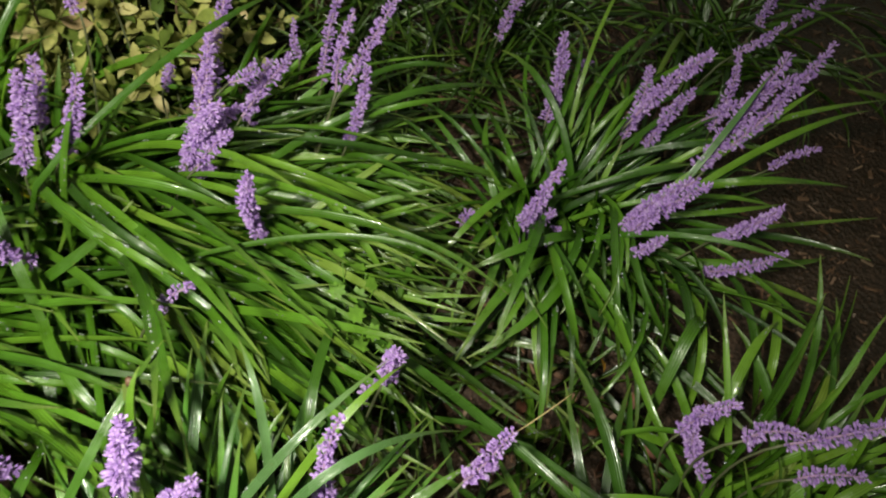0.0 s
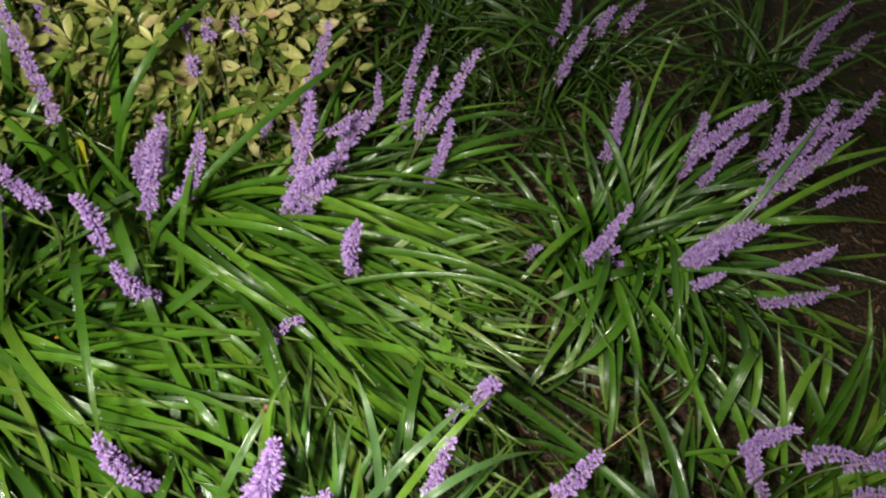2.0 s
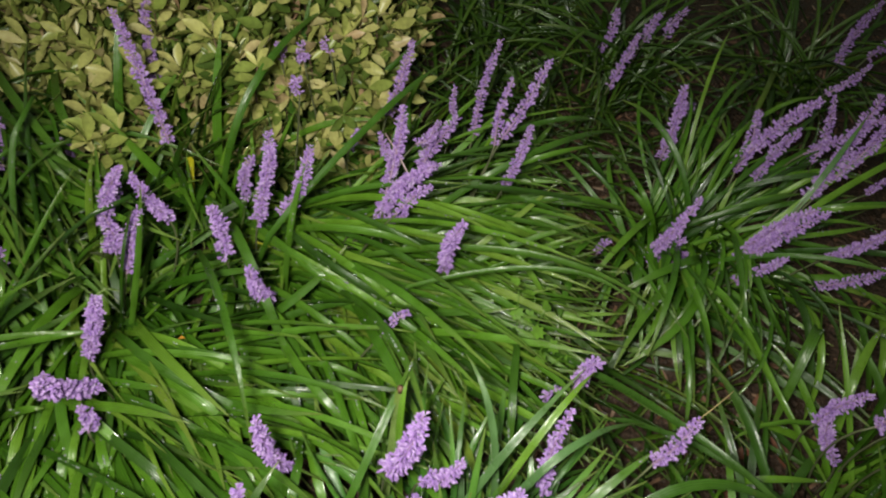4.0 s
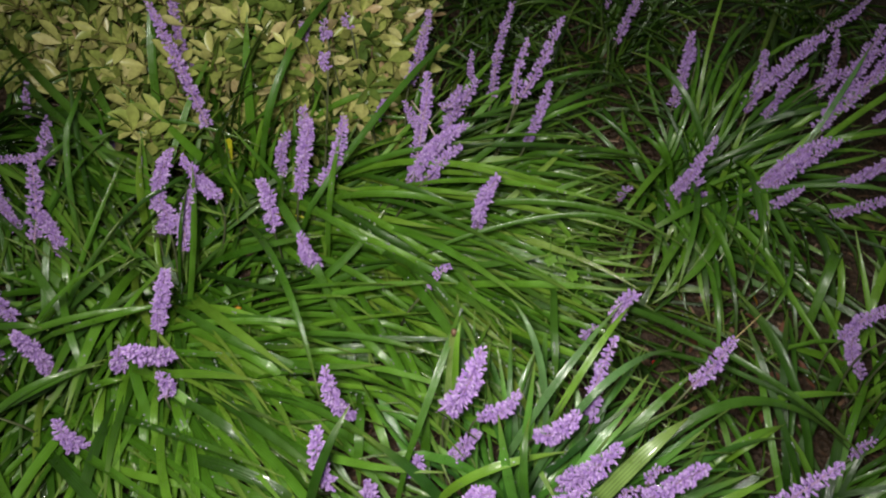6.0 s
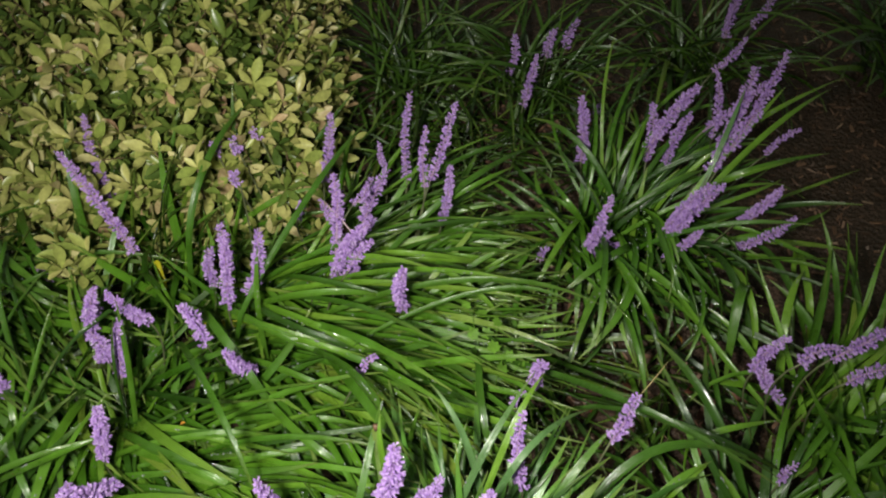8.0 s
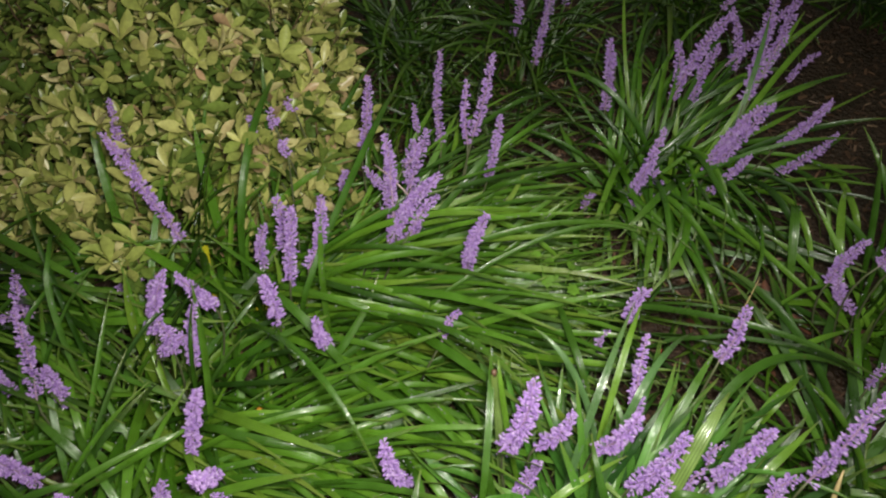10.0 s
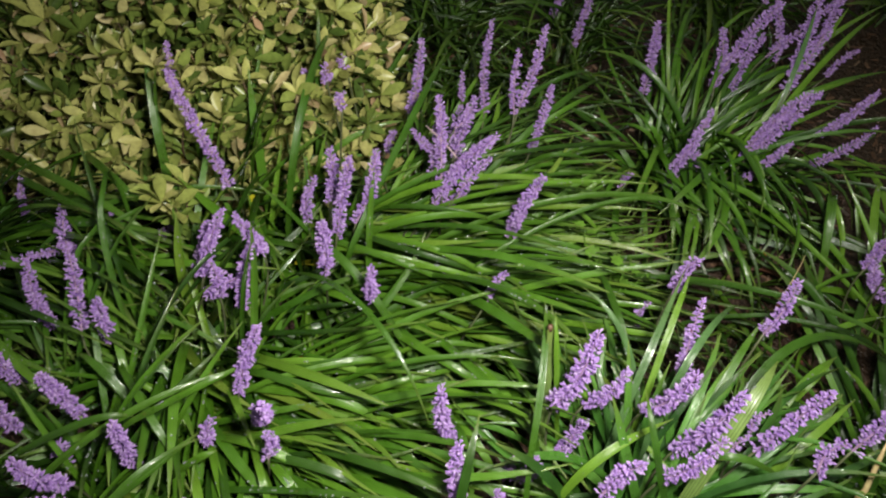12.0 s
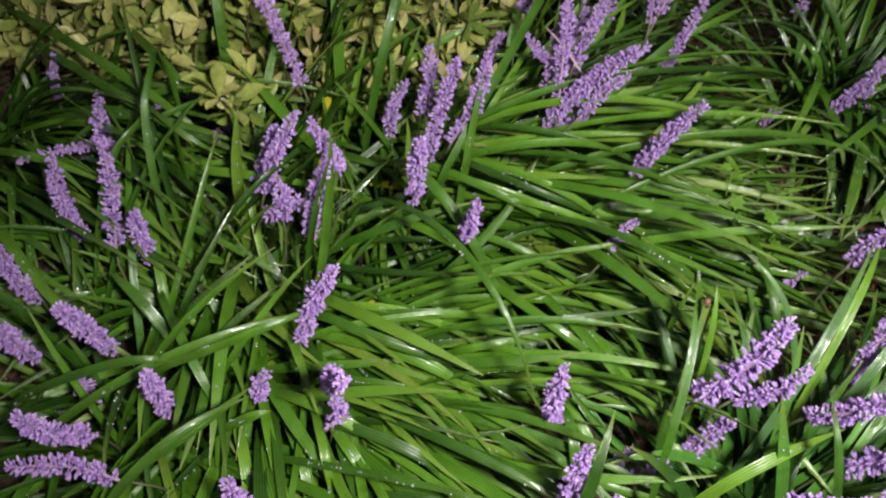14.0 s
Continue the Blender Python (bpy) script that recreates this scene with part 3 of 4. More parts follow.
spike(right, (0.484, 0.768, 0.214), (0.536, 0.790, 0.252), 60, 0.0050)
spike(right, (0.430, 0.640, 0.200), (0.458, 0.718, 0.252), 54, 0.0056)
spike(right, (0.426, 0.656, 0.200), (0.478, 0.630, 0.302), 70, 0.0064)
spike(right, (0.390, 0.560, 0.222), (0.474, 0.658, 0.305), 95, 0.0086)
spike(right, (0.420, 0.576, 0.240), (0.512, 0.656, 0.330), 70, 0.0066)
spike(right, (0.504, 0.602, 0.186), (0.549, 0.609, 0.221), 60, 0.0051)
spike(right, (0.211, 0.530, 0.110), (0.218, 0.502, 0.258), 72)
spike(right, (0.222, 0.532, 0.084), (0.237, 0.514, 0.166), 72)
spike(right, (0.248, 0.528, 0.088), (0.254, 0.520, 0.130), 60, 0.0051)
spike(right, (0.318, 0.512, 0.150), (0.336, 0.472, 0.290))
spike(right, (0.322, 0.500, 0.165), (0.346, 0.468, 0.290), 90)
spike(right, (0.318, 0.487, 0.126), (0.337, 0.462, 0.210), 70, 0.0056)
spike(right, (0.408, 0.484, 0.192), (0.406, 0.438, 0.304), 80, 0.0059)
spike(right, (0.425, 0.484, 0.130), (0.460, 0.450, 0.222), 66, 0.0056)
spike(right, (0.150, 0.545, 0.085), (0.156, 0.540, 0.118), 50, 0.0051)
spike(front, (0.055, 0.276, 0.212), (0.060, 0.268, 0.282), 70)
spike(front, (0.046, 0.300, 0.112), (0.058, 0.306, 0.150), 50, 0.0051)
spike(front, (0.020, 0.177, 0.190), (0.018, 0.203, 0.310), 66, 0.0062, 0.008)
spike(front, (-0.046, 0.150, 0.212), (-0.032, 0.128, 0.315), 84)
spike(front, (-0.132, 0.180, 0.218), (-0.112, 0.179, 0.340), 110, 0.0086)
spike(front, (-0.098, 0.176, 0.207), (-0.073, 0.166, 0.278), 80)
spike(front, (-0.124, 0.156, 0.140), (-0.104, 0.161, 0.196), 80)
spike(front, (-0.020, 0.113, 0.184), (-0.002, 0.098, 0.316), 100, 0.0080)
spike(front, (0.122, 0.196, 0.222), (0.143, 0.210, 0.290), 66)
spike(front, (0.040, 0.078, 0.220), (0.057, 0.068, 0.342), 76)
spike(front, (-0.060, 0.078, 0.220), (-0.030, 0.070, 0.300), 80)
spike(front, (-0.130, 0.076, 0.230), (-0.110, 0.070, 0.296), 90)
spike(heart, (-0.142, 0.346, 0.172), (-0.116, 0.362, 0.196), 60, 0.0058)
spike(corner, (0.118, 0.046, 0.245), (0.163, 0.063, 0.350), 70)
spike(corner, (0.338, 0.153, 0.105), (0.348, 0.158, 0.140), 50, 0.0054)
spike(middle, (-0.069, 0.456, 0.150), (-0.070, 0.402, 0.306), 88)
spike(near_front, (-0.437, 0.304, 0.172), (-0.404, 0.301, 0.288))
spike(near_front, (-0.413, 0.258, 0.195), (-0.408, 0.190, 0.336), 80)
spike(near_front, (-0.420, 0.226, 0.165), (-0.416, 0.226, 0.216), 80)
spike(near_front, (-0.478, 0.275, 0.140), (-0.468, 0.273, 0.186), 66)
spike(left_front, (-0.600, 0.332, 0.158), (-0.597, 0.300, 0.288), 88)
spike(left_front, (-0.560, 0.281, 0.112), (-0.547, 0.256, 0.250), 92)
spike(near_front, (-0.231, 0.207, 0.146), (-0.249, 0.199, 0.272), 92)
spike(near_front, (-0.249, 0.126, 0.170), (-0.254, 0.136, 0.284), 88)
spike(front, (-0.173, 0.178, 0.070), (-0.164, 0.175, 0.118), 60, 0.0056)
spike(front, (-0.172, 0.150, 0.120), (-0.162, 0.147, 0.178), 70)
spike(near_front, (-0.214, 0.124, 0.130), (-0.212, 0.120, 0.186), 80)
spike(left_front, (-0.612, 0.254, 0.165), (-0.621, 0.226, 0.280), 95)
spike(left_front, (-0.585, 0.205, 0.185), (-0.648, 0.215, 0.220), 100, 0.0072)
spike(left_front, (-0.665, 0.336, 0.150), (-0.657, 0.322, 0.232), 85)
spike(left_front, (-0.664, 0.396, 0.150), (-0.667, 0.398, 0.232), 80)
spike(left_front, (-0.630, 0.308, 0.106), (-0.626, 0.306, 0.146), 60)
spike(near_front, (-0.496, 0.178, 0.160), (-0.496, 0.174, 0.230), 85)
spike(back, (0.202, 0.956, 0.112), (0.205, 0.954, 0.188), 66)
spike(back, (0.204, 0.864, 0.112), (0.222, 0.874, 0.202), 72)
spike(back, (0.270, 0.960, 0.130), (0.282, 0.965, 0.180), 60)
spike(back, (0.310, 0.975, 0.130), (0.330, 0.985, 0.178), 60)
spike(right, (0.305, 0.775, 0.150), (0.337, 0.830, 0.110), 62, 0.0056)
spike(back_right, (0.600, 0.940, 0.140), (0.660, 1.010, 0.215), 84)
spike(back_right, (0.660, 0.960, 0.140), (0.700, 0.980, 0.190), 66)
spike(right_front, (0.334, 0.267, 0.178), (0.346, 0.260, 0.256), 88)
spike(right_front, (0.379, 0.250, 0.120), (0.340, 0.265, 0.188), 76)
spike(right_front, (0.365, 0.243, 0.224), (0.392, 0.236, 0.262), 88)
spike(right_front, (0.400, 0.240, 0.230), (0.445, 0.232, 0.300), 84)
spike(right_front, (0.430, 0.225, 0.190), (0.462, 0.215, 0.230), 76)

spike(corner, (0.070, 0.036, 0.245), (0.084, 0.040, 0.285), 76)
spike(corner, (0.065, 0.107, 0.188), (0.074, 0.110, 0.218), 46, 0.0052)
spike(corner, (0.038, 0.092, 0.172), (0.049, 0.097, 0.206), 46, 0.0050)


def bare_stalk(plant, base, middle, tip, thick, mat, label):
    """A thin stalk that has lost its florets, bent over."""
    a, b, c = Vector(base), 2 * Vector(middle) - (Vector(base) + Vector(tip)) / 2, Vector(tip)
    spine = [a * (1 - s) ** 2 + 2 * b * s * (1 - s) + c * s * s for s in (i / 9 for i in range(10))]
    shape = tube_shape(spine, [thick * (1 - 0.045 * i) for i in range(10)])
    part("bare_stalk", mesh_of("bare_stalk", *shape, mat), plant, Matrix.Translation(-plant.location), label)


bare_stalk(middle, (-0.112, 0.530, 0.205), (-0.130, 0.553, 0.229), (-0.152, 0.580, 0.246), 0.0012, PINK, "pale pink bare stalk")
bare_stalk(heart, (0.140, 0.215, 0.250), (0.170, 0.235, 0.252), (0.205, 0.262, 0.250), 0.0007, STRAW, "thin dry straw-coloured stalk")

# prominent single leaves
long_leaf(far_left, (-0.700, 0.560, 0.10), (-0.530, 0.578, 0.212), (-0.330, 0.560, 0.175))
long_leaf(middle, (-0.397, 0.578, 0.06), (-0.391, 0.573, 0.125), (-0.382, 0.565, 0.194), 0.0078, YELLOW, blunt=True)
long_leaf(middle, (-0.262, 0.448, 0.02), (-0.255, 0.470, 0.17), (-0.236, 0.510, 0.268), 0.008)
long_leaf(middle, (-0.250, 0.490, 0.21), (-0.152, 0.611, 0.255), (-0.076, 0.730, 0.238), 0.009)
long_leaf(middle, (-0.180, 0.470, 0.14), (0.020, 0.440, 0.212), (0.182, 0.390, 0.180))
long_leaf(middle, (-0.325, 0.480, 0.180), (-0.280, 0.395, 0.190), (-0.215, 0.300, 0.050), 0.011)
cut_leaf = long_leaf(front, (-0.128, 0.168, 0.02), (-0.129, 0.196, 0.165), (-0.127, 0.231, 0.278), 0.0082, PALE_BLADE, blunt=True)
part("dry_end", mesh_of("dry_end", *tube_shape([Vector((-0.127, 0.2297, 0.2755)), Vector((-0.127, 0.2312, 0.2795)), Vector((-0.1268, 0.2325, 0.2825))], [0.0022, 0.0030, 0.0022]), LITTER), cut_leaf, label="brown dried cut end")
long_leaf(front, (-0.085, 0.130, 0.06), (-0.040, 0.180, 0.21), (0.054, 0.274, 0.258), 0.0078, PALE_SHEEN)
long_leaf(front, (-0.065, 0.120, 0.08), (0.004, 0.208, 0.220), (0.068, 0.278, 0.245), 0.0070, LONG_LUSH)
long_leaf(front, (-0.050, 0.120, 0.12), (0.013, 0.178, 0.262), (0.122, 0.240, 0.210), 0.0075, PALE_SHEEN)
long_leaf(front, (-0.022, 0.140, 0.05), (-0.030, 0.208, 0.206), (-0.062, 0.285, 0.252), 0.0075, PALE_SHEEN)
long_leaf(front, (-0.105, 0.245, 0.04), (-0.092, 0.276, 0.115), (-0.071, 0.302, 0.176), 0.0060)
long_leaf(front, (-0.020, 0.070, 0.10), (0.030, 0.105, 0.23), (0.092, 0.146, 0.254), 0.015, PALE_BLADE)
long_leaf(hidden, (-0.482, 0.600, 0.06), (-0.480, 0.650, 0.220), (-0.472, 0.747, 0.320), 0.011)
long_leaf(hidden, (-0.490, 0.700, 0.06), (-0.482, 0.690, 0.20), (-0.460, 0.662, 0.335), 0.008)
long_leaf(hidden, (-0.364, 0.605, 0.05), (-0.362, 0.636, 0.194), (-0.355, 0.685, 0.295), 0.012, LONG_LUSH)
long_leaf(hidden, (-0.290, 0.660, 0.05), (-0.268, 0.700, 0.22), (-0.252, 0.748, 0.320), 0.009, LONG_LUSH)
long_leaf(hidden, (-0.350, 0.555, 0.08), (-0.307, 0.590, 0.285), (-0.220, 0.798, 0.266), 0.010, LONG_LUSH)
long_leaf(behind, (-0.090, 0.560, 0.12), (0.060, 0.620, 0.205), (0.225, 0.770, 0.100))
long_leaf(heart, (0.050, 0.350, 0.150), (0.160, 0.212, 0.245), (0.285, 0.115, 0.205), 0.0088, LONG_LUSH)
long_leaf(right, (0.270, 0.500, 0.100), (0.197, 0.440, 0.140), (0.135, 0.350, 0.120), 0.012)
long_leaf(right, (0.370, 0.550, 0.190), (0.447, 0.592, 0.252), (0.515, 0.635, 0.285), 0.0085, LONG_LUSH)
long_leaf(right, (0.380, 0.545, 0.170), (0.490, 0.600, 0.235), (0.620, 0.665, 0.240), 0.0085, LONG_LUSH)
long_leaf(right, (0.400, 0.555, 0.170), (0.507, 0.622, 0.208), (0.581, 0.671, 0.188), 0.0075, LONG_LUSH)
long_leaf(right, (0.375, 0.545, 0.200), (0.410, 0.583, 0.258), (0.450, 0.632, 0.300), 0.0070, PALE_SHEEN)
long_leaf(right, (0.310, 0.600, 0.170), (0.400, 0.670, 0.215), (0.455, 0.720, 0.220), 0.0070, LONG_LUSH)
long_leaf(right_front, (0.440, 0.420, 0.050), (0.374, 0.386, 0.160), (0.345, 0.290, 0.030), 0.013)
long_leaf(right_front, (0.400, 0.250, 0.080), (0.398, 0.275, 0.200), (0.394, 0.307, 0.312), 0.012)
long_leaf(right_front, (0.460, 0.300, 0.060), (0.466, 0.340, 0.150), (0.470, 0.388, 0.248), 0.011)
long_leaf(corner, (0.070, 0.130, 0.120), (0.190, 0.190, 0.185), (0.340, 0.150, 0.110), 0.011)
long_leaf(left, (-0.540, 0.360, 0.07), (-0.572, 0.392, 0.12), (-0.606, 0.422, 0.132), 0.011)
long_leaf(near_front, (-0.350, 0.430, 0.190), (-0.294, 0.305, 0.262), (-0.258, 0.200, 0.200), 0.008, lean=0.5)
long_leaf(left_front, (-0.670, 0.270, 0.12), (-0.546, 0.288, 0.205), (-0.420, 0.319, 0.195), 0.009)
long_leaf(near_front, (-0.600, 0.190, 0.16), (-0.542, 0.219, 0.205), (-0.480, 0.253, 0.190), 0.009)
long_leaf(left, (-0.530, 0.310, 0.10), (-0.570, 0.365, 0.165), (-0.602, 0.407, 0.160), 0.010)
long_leaf(heart, (-0.110, 0.405, 0.185), (0.044, 0.407, 0.232), (0.139, 0.370, 0.215), 0.007)
long_leaf(front, (-0.172, 0.140, 0.200), (-0.140, 0.207, 0.255), (-0.114, 0.272, 0.265), 0.007)
long_leaf(left, (-0.420, 0.370, 0.12), (-0.398, 0.400, 0.23), (-0.390, 0.425, 0.300), 0.0085)
# leaves that stand out on the big clumps
long_leaf(heart, (-0.253, 0.359, 0.130), (-0.199, 0.278, 0.150), (-0.133, 0.244, 0.090), 0.0100, LONG_LUSH)
long_leaf(middle, (-0.258, 0.482, 0.170), (-0.183, 0.415, 0.180), (-0.099, 0.403, 0.130), 0.0090, LONG_LUSH)
long_leaf(middle, (-0.238, 0.446, 0.150), (-0.168, 0.399, 0.170), (-0.092, 0.385, 0.110), 0.0090, LONG_LUSH)
long_leaf(near_front, (-0.402, 0.346, 0.120), (-0.320, 0.318, 0.160), (-0.237, 0.318, 0.120), 0.0085, LONG_LUSH)
long_leaf(near_front, (-0.409, 0.332, 0.150), (-0.327, 0.281, 0.150), (-0.206, 0.260, 0.090), 0.0105, LONG_LUSH)
long_leaf(left_front, (-0.666, 0.297, 0.160), (-0.582, 0.288, 0.210), (-0.539, 0.289, 0.200), 0.0090, LONG_LUSH)
long_leaf(left_front, (-0.546, 0.301, 0.170), (-0.472, 0.298, 0.210), (-0.417, 0.321, 0.200), 0.0080, LONG_LUSH)
long_leaf(left_front, (-0.598, 0.217, 0.150), (-0.533, 0.223, 0.200), (-0.482, 0.265, 0.180), 0.0100, LONG_LUSH)
long_leaf(left, (-0.555, 0.371, 0.160), (-0.528, 0.299, 0.170), (-0.507, 0.251, 0.120), 0.0080, LONG_LUSH)
long_leaf(near_front, (-0.511, 0.248, 0.140), (-0.487, 0.246, 0.160), (-0.469, 0.250, 0.160), 0.0090, LONG_LUSH)
long_leaf(near_front, (-0.298, 0.295, 0.080), (-0.285, 0.239, 0.100), (-0.246, 0.171, 0.070), 0.0120, LONG_LUSH)
long_leaf(near_front, (-0.305, 0.293, 0.120), (-0.254, 0.282, 0.150), (-0.156, 0.294, 0.120), 0.0080, LONG_LUSH)
long_leaf(near_front, (-0.476, 0.284, 0.120), (-0.417, 0.239, 0.150), (-0.328, 0.181, 0.080), 0.0100, LONG_LUSH)
long_leaf(near_front, (-0.418, 0.233, 0.130), (-0.401, 0.197, 0.130), (-0.385, 0.176, 0.080), 0.0100, LONG_LUSH)
long_leaf(near_front, (-0.433, 0.241, 0.150), (-0.429, 0.202, 0.160), (-0.428, 0.171, 0.120), 0.0075, LONG_LUSH)
long_leaf(left, (-0.543, 0.515, 0.270), (-0.549, 0.473, 0.220), (-0.547, 0.409, 0.120), 0.0070, LONG_LUSH)
long_leaf(left, (-0.572, 0.489, 0.240), (-0.601, 0.460, 0.190), (-0.635, 0.418, 0.090), 0.0080, LONG_LUSH)
long_leaf(left, (-0.450, 0.432, 0.240), (-0.506, 0.405, 0.190), (-0.556, 0.404, 0.100), 0.0075, LONG_LUSH)
long_leaf(near_front, (-0.211, 0.249, 0.100), (-0.198, 0.203, 0.110), (-0.180, 0.162, 0.080), 0.0100, LONG_LUSH)
long_leaf(heart, (-0.239, 0.323, 0.120), (-0.231, 0.291, 0.120), (-0.215, 0.264, 0.090), 0.0090, LONG_LUSH)
long_leaf(near_front, (-0.407, 0.321, 0.150), (-0.306, 0.314, 0.160), (-0.255, 0.311, 0.130), 0.0090, LONG_LUSH)
long_leaf(near_front, (-0.420, 0.333, 0.120), (-0.340, 0.284, 0.140), (-0.295, 0.255, 0.110), 0.0140, LONG_LUSH)
long_leaf(heart, (-0.282, 0.294, 0.120), (-0.223, 0.292, 0.140), (-0.164, 0.297, 0.120), 0.0080, LONG_LUSH)
long_leaf(middle, (-0.221, 0.437, 0.140), (-0.120, 0.371, 0.160), (-0.041, 0.333, 0.100), 0.0100, LONG_LUSH)
long_leaf(middle, (-0.257, 0.492, 0.160), (-0.171, 0.420, 0.180), (-0.102, 0.392, 0.120), 0.0100, LONG_LUSH)
long_leaf(middle, (-0.253, 0.492, 0.160), (-0.160, 0.464, 0.200), (-0.081, 0.467, 0.160), 0.0110, LONG_LUSH)
long_leaf(middle, (-0.112, 0.527, 0.170), (-0.015, 0.504, 0.180), (0.059, 0.519, 0.130), 0.0090, LONG_LUSH)
long_leaf(behind, (-0.097, 0.571, 0.170), (0.049, 0.571, 0.170), (0.189, 0.601, 0.110), 0.0090, LONG_LUSH)
long_leaf(middle, (-0.054, 0.451, 0.140), (0.009, 0.414, 0.140), (0.071, 0.401, 0.090), 0.0100, LONG_LUSH)
long_leaf(middle, (-0.054, 0.552, 0.150), (0.023, 0.466, 0.160), (0.071, 0.434, 0.090), 0.0090, LONG_LUSH)
long_leaf(heart, (0.024, 0.504, 0.120), (0.061, 0.501, 0.150), (0.098, 0.509, 0.170), 0.0075, LONG_LUSH)
long_leaf(right, (0.309, 0.529, 0.160), (0.302, 0.433, 0.150), (0.338, 0.386, 0.050), 0.0090, LONG_LUSH)
long_leaf(right, (0.240, 0.484, 0.140), (0.256, 0.412, 0.130), (0.294, 0.391, 0.040), 0.0100, LONG_LUSH)
long_leaf(right, (0.330, 0.503, 0.150), (0.341, 0.424, 0.140), (0.416, 0.400, 0.060), 0.0090, LONG_LUSH)
long_leaf(right, (0.379, 0.464, 0.120), (0.403, 0.433, 0.120), (0.425, 0.398, 0.050), 0.0120, LONG_LUSH)
long_leaf(right, (0.390, 0.483, 0.120), (0.395, 0.406, 0.120), (0.411, 0.328, 0.030), 0.0120, LONG_LUSH)
long_leaf(right, (0.466, 0.475, 0.120), (0.467, 0.390, 0.120), (0.497, 0.342, 0.030), 0.0110, LONG_LUSH)
long_leaf(right_front, (0.510, 0.455, 0.120), (0.483, 0.377, 0.120), (0.496, 0.356, 0.050), 0.0110, LONG_LUSH)
long_leaf(right, (0.410, 0.560, 0.190), (0.470, 0.550, 0.220), (0.560, 0.573, 0.200), 0.0080, LONG_LUSH)
long_leaf(right, (0.293, 0.573, 0.150), (0.331, 0.566, 0.190), (0.387, 0.582, 0.200), 0.0080, LONG_LUSH)
long_leaf(right, (0.441, 0.492, 0.150), (0.512, 0.448, 0.130), (0.577, 0.448, 0.080), 0.0090, LONG_LUSH)
long_leaf(left, (-0.564, 0.464, 0.160), (-0.557, 0.390, 0.150), (-0.554, 0.356, 0.090), 0.0090, LONG_LUSH)
long_leaf(middle, (-0.297, 0.489, 0.150), (-0.217, 0.431, 0.170), (-0.103, 0.401, 0.110), 0.0090, LONG_LUSH)
long_leaf(middle, (-0.214, 0.495, 0.140), (-0.128, 0.408, 0.150), (-0.025, 0.395, 0.090), 0.0090, LONG_LUSH)
long_leaf(middle, (-0.213, 0.530, 0.160), (-0.129, 0.479, 0.180), (-0.027, 0.452, 0.130), 0.0090, LONG_LUSH)
long_leaf(middle, (-0.275, 0.433, 0.120), (-0.202, 0.381, 0.130), (-0.122, 0.339, 0.080), 0.0090, LONG_LUSH)
long_leaf(behind, (-0.093, 0.538, 0.170), (-0.034, 0.509, 0.190), (0.070, 0.521, 0.130), 0.0100, LONG_LUSH)
long_leaf(heart, (0.007, 0.338, 0.170), (-0.002, 0.275, 0.170), (0.003, 0.235, 0.130), 0.0090, LONG_LUSH)
long_leaf(front, (-0.056, 0.067, 0.180), (-0.073, 0.097, 0.255), (-0.064, 0.144, 0.275), 0.0080, BLADE)
long_leaf(front, (0.018, 0.126, 0.140), (0.071, 0.171, 0.200), (0.132, 0.212, 0.220), 0.0090, LONG_LUSH)
long_leaf(corner, (0.124, 0.084, 0.100), (0.175, 0.110, 0.140), (0.208, 0.128, 0.160), 0.0095, LONG_LUSH)
long_leaf(corner, (0.194, 0.160, 0.090), (0.217, 0.168, 0.120), (0.266, 0.191, 0.120), 0.0085, LONG_LUSH)
long_leaf(corner, (-0.013, 0.091, 0.190), (0.013, 0.071, 0.230), (0.077, 0.045, 0.180), 0.0085, LONG_LUSH)
long_leaf(front, (-0.137, 0.113, 0.150), (-0.093, 0.123, 0.200), (-0.014, 0.138, 0.200), 0.0095, LONG_LUSH)
long_leaf(corner, (0.258, 0.221, 0.110), (0.288, 0.215, 0.140), (0.369, 0.222, 0.120), 0.0080, LONG_LUSH)
long_leaf(front, (-0.115, 0.185, 0.140), (-0.125, 0.209, 0.250), (-0.120, 0.239, 0.290), 0.0065, LONG_LUSH)
long_leaf(front, (-0.152, 0.126, 0.100), (-0.152, 0.165, 0.160), (-0.151, 0.190, 0.200), 0.0100, LONG_LUSH)
long_leaf(near_front, (-0.387, 0.167, 0.140), (-0.322, 0.139, 0.150), (-0.268, 0.114, 0.120), 0.0130, LONG_LUSH)
long_leaf(near_front, (-0.478, 0.167, 0.130), (-0.418, 0.143, 0.150), (-0.371, 0.135, 0.140), 0.0085, LONG_LUSH)
long_leaf(near_front, (-0.363, 0.258, 0.100), (-0.319, 0.182, 0.110), (-0.284, 0.148, 0.080), 0.0075, LONG_LUSH)
long_leaf(near_front, (-0.267, 0.091, 0.180), (-0.252, 0.116, 0.250), (-0.225, 0.161, 0.280), 0.0090, BLADE)
long_leaf(near_front, (-0.218, 0.210, 0.140), (-0.221, 0.174, 0.140), (-0.221, 0.145, 0.090), 0.0095, LONG_LUSH)
long_leaf(heart, (0.246, 0.211, 0.160), (0.287, 0.183, 0.150), (0.353, 0.170, 0.090), 0.0085, LONG_LUSH)
long_leaf(right, (0.404, 0.437, 0.130), (0.399, 0.371, 0.120), (0.397, 0.318, 0.040), 0.0100, LONG_LUSH)
long_leaf(right, (0.308, 0.415, 0.130), (0.331, 0.301, 0.130), (0.392, 0.220, 0.080), 0.0090, LONG_LUSH)
long_leaf(right, (0.250, 0.550, 0.150), (0.326, 0.554, 0.200), (0.393, 0.571, 0.210), 0.0085, LONG_LUSH)
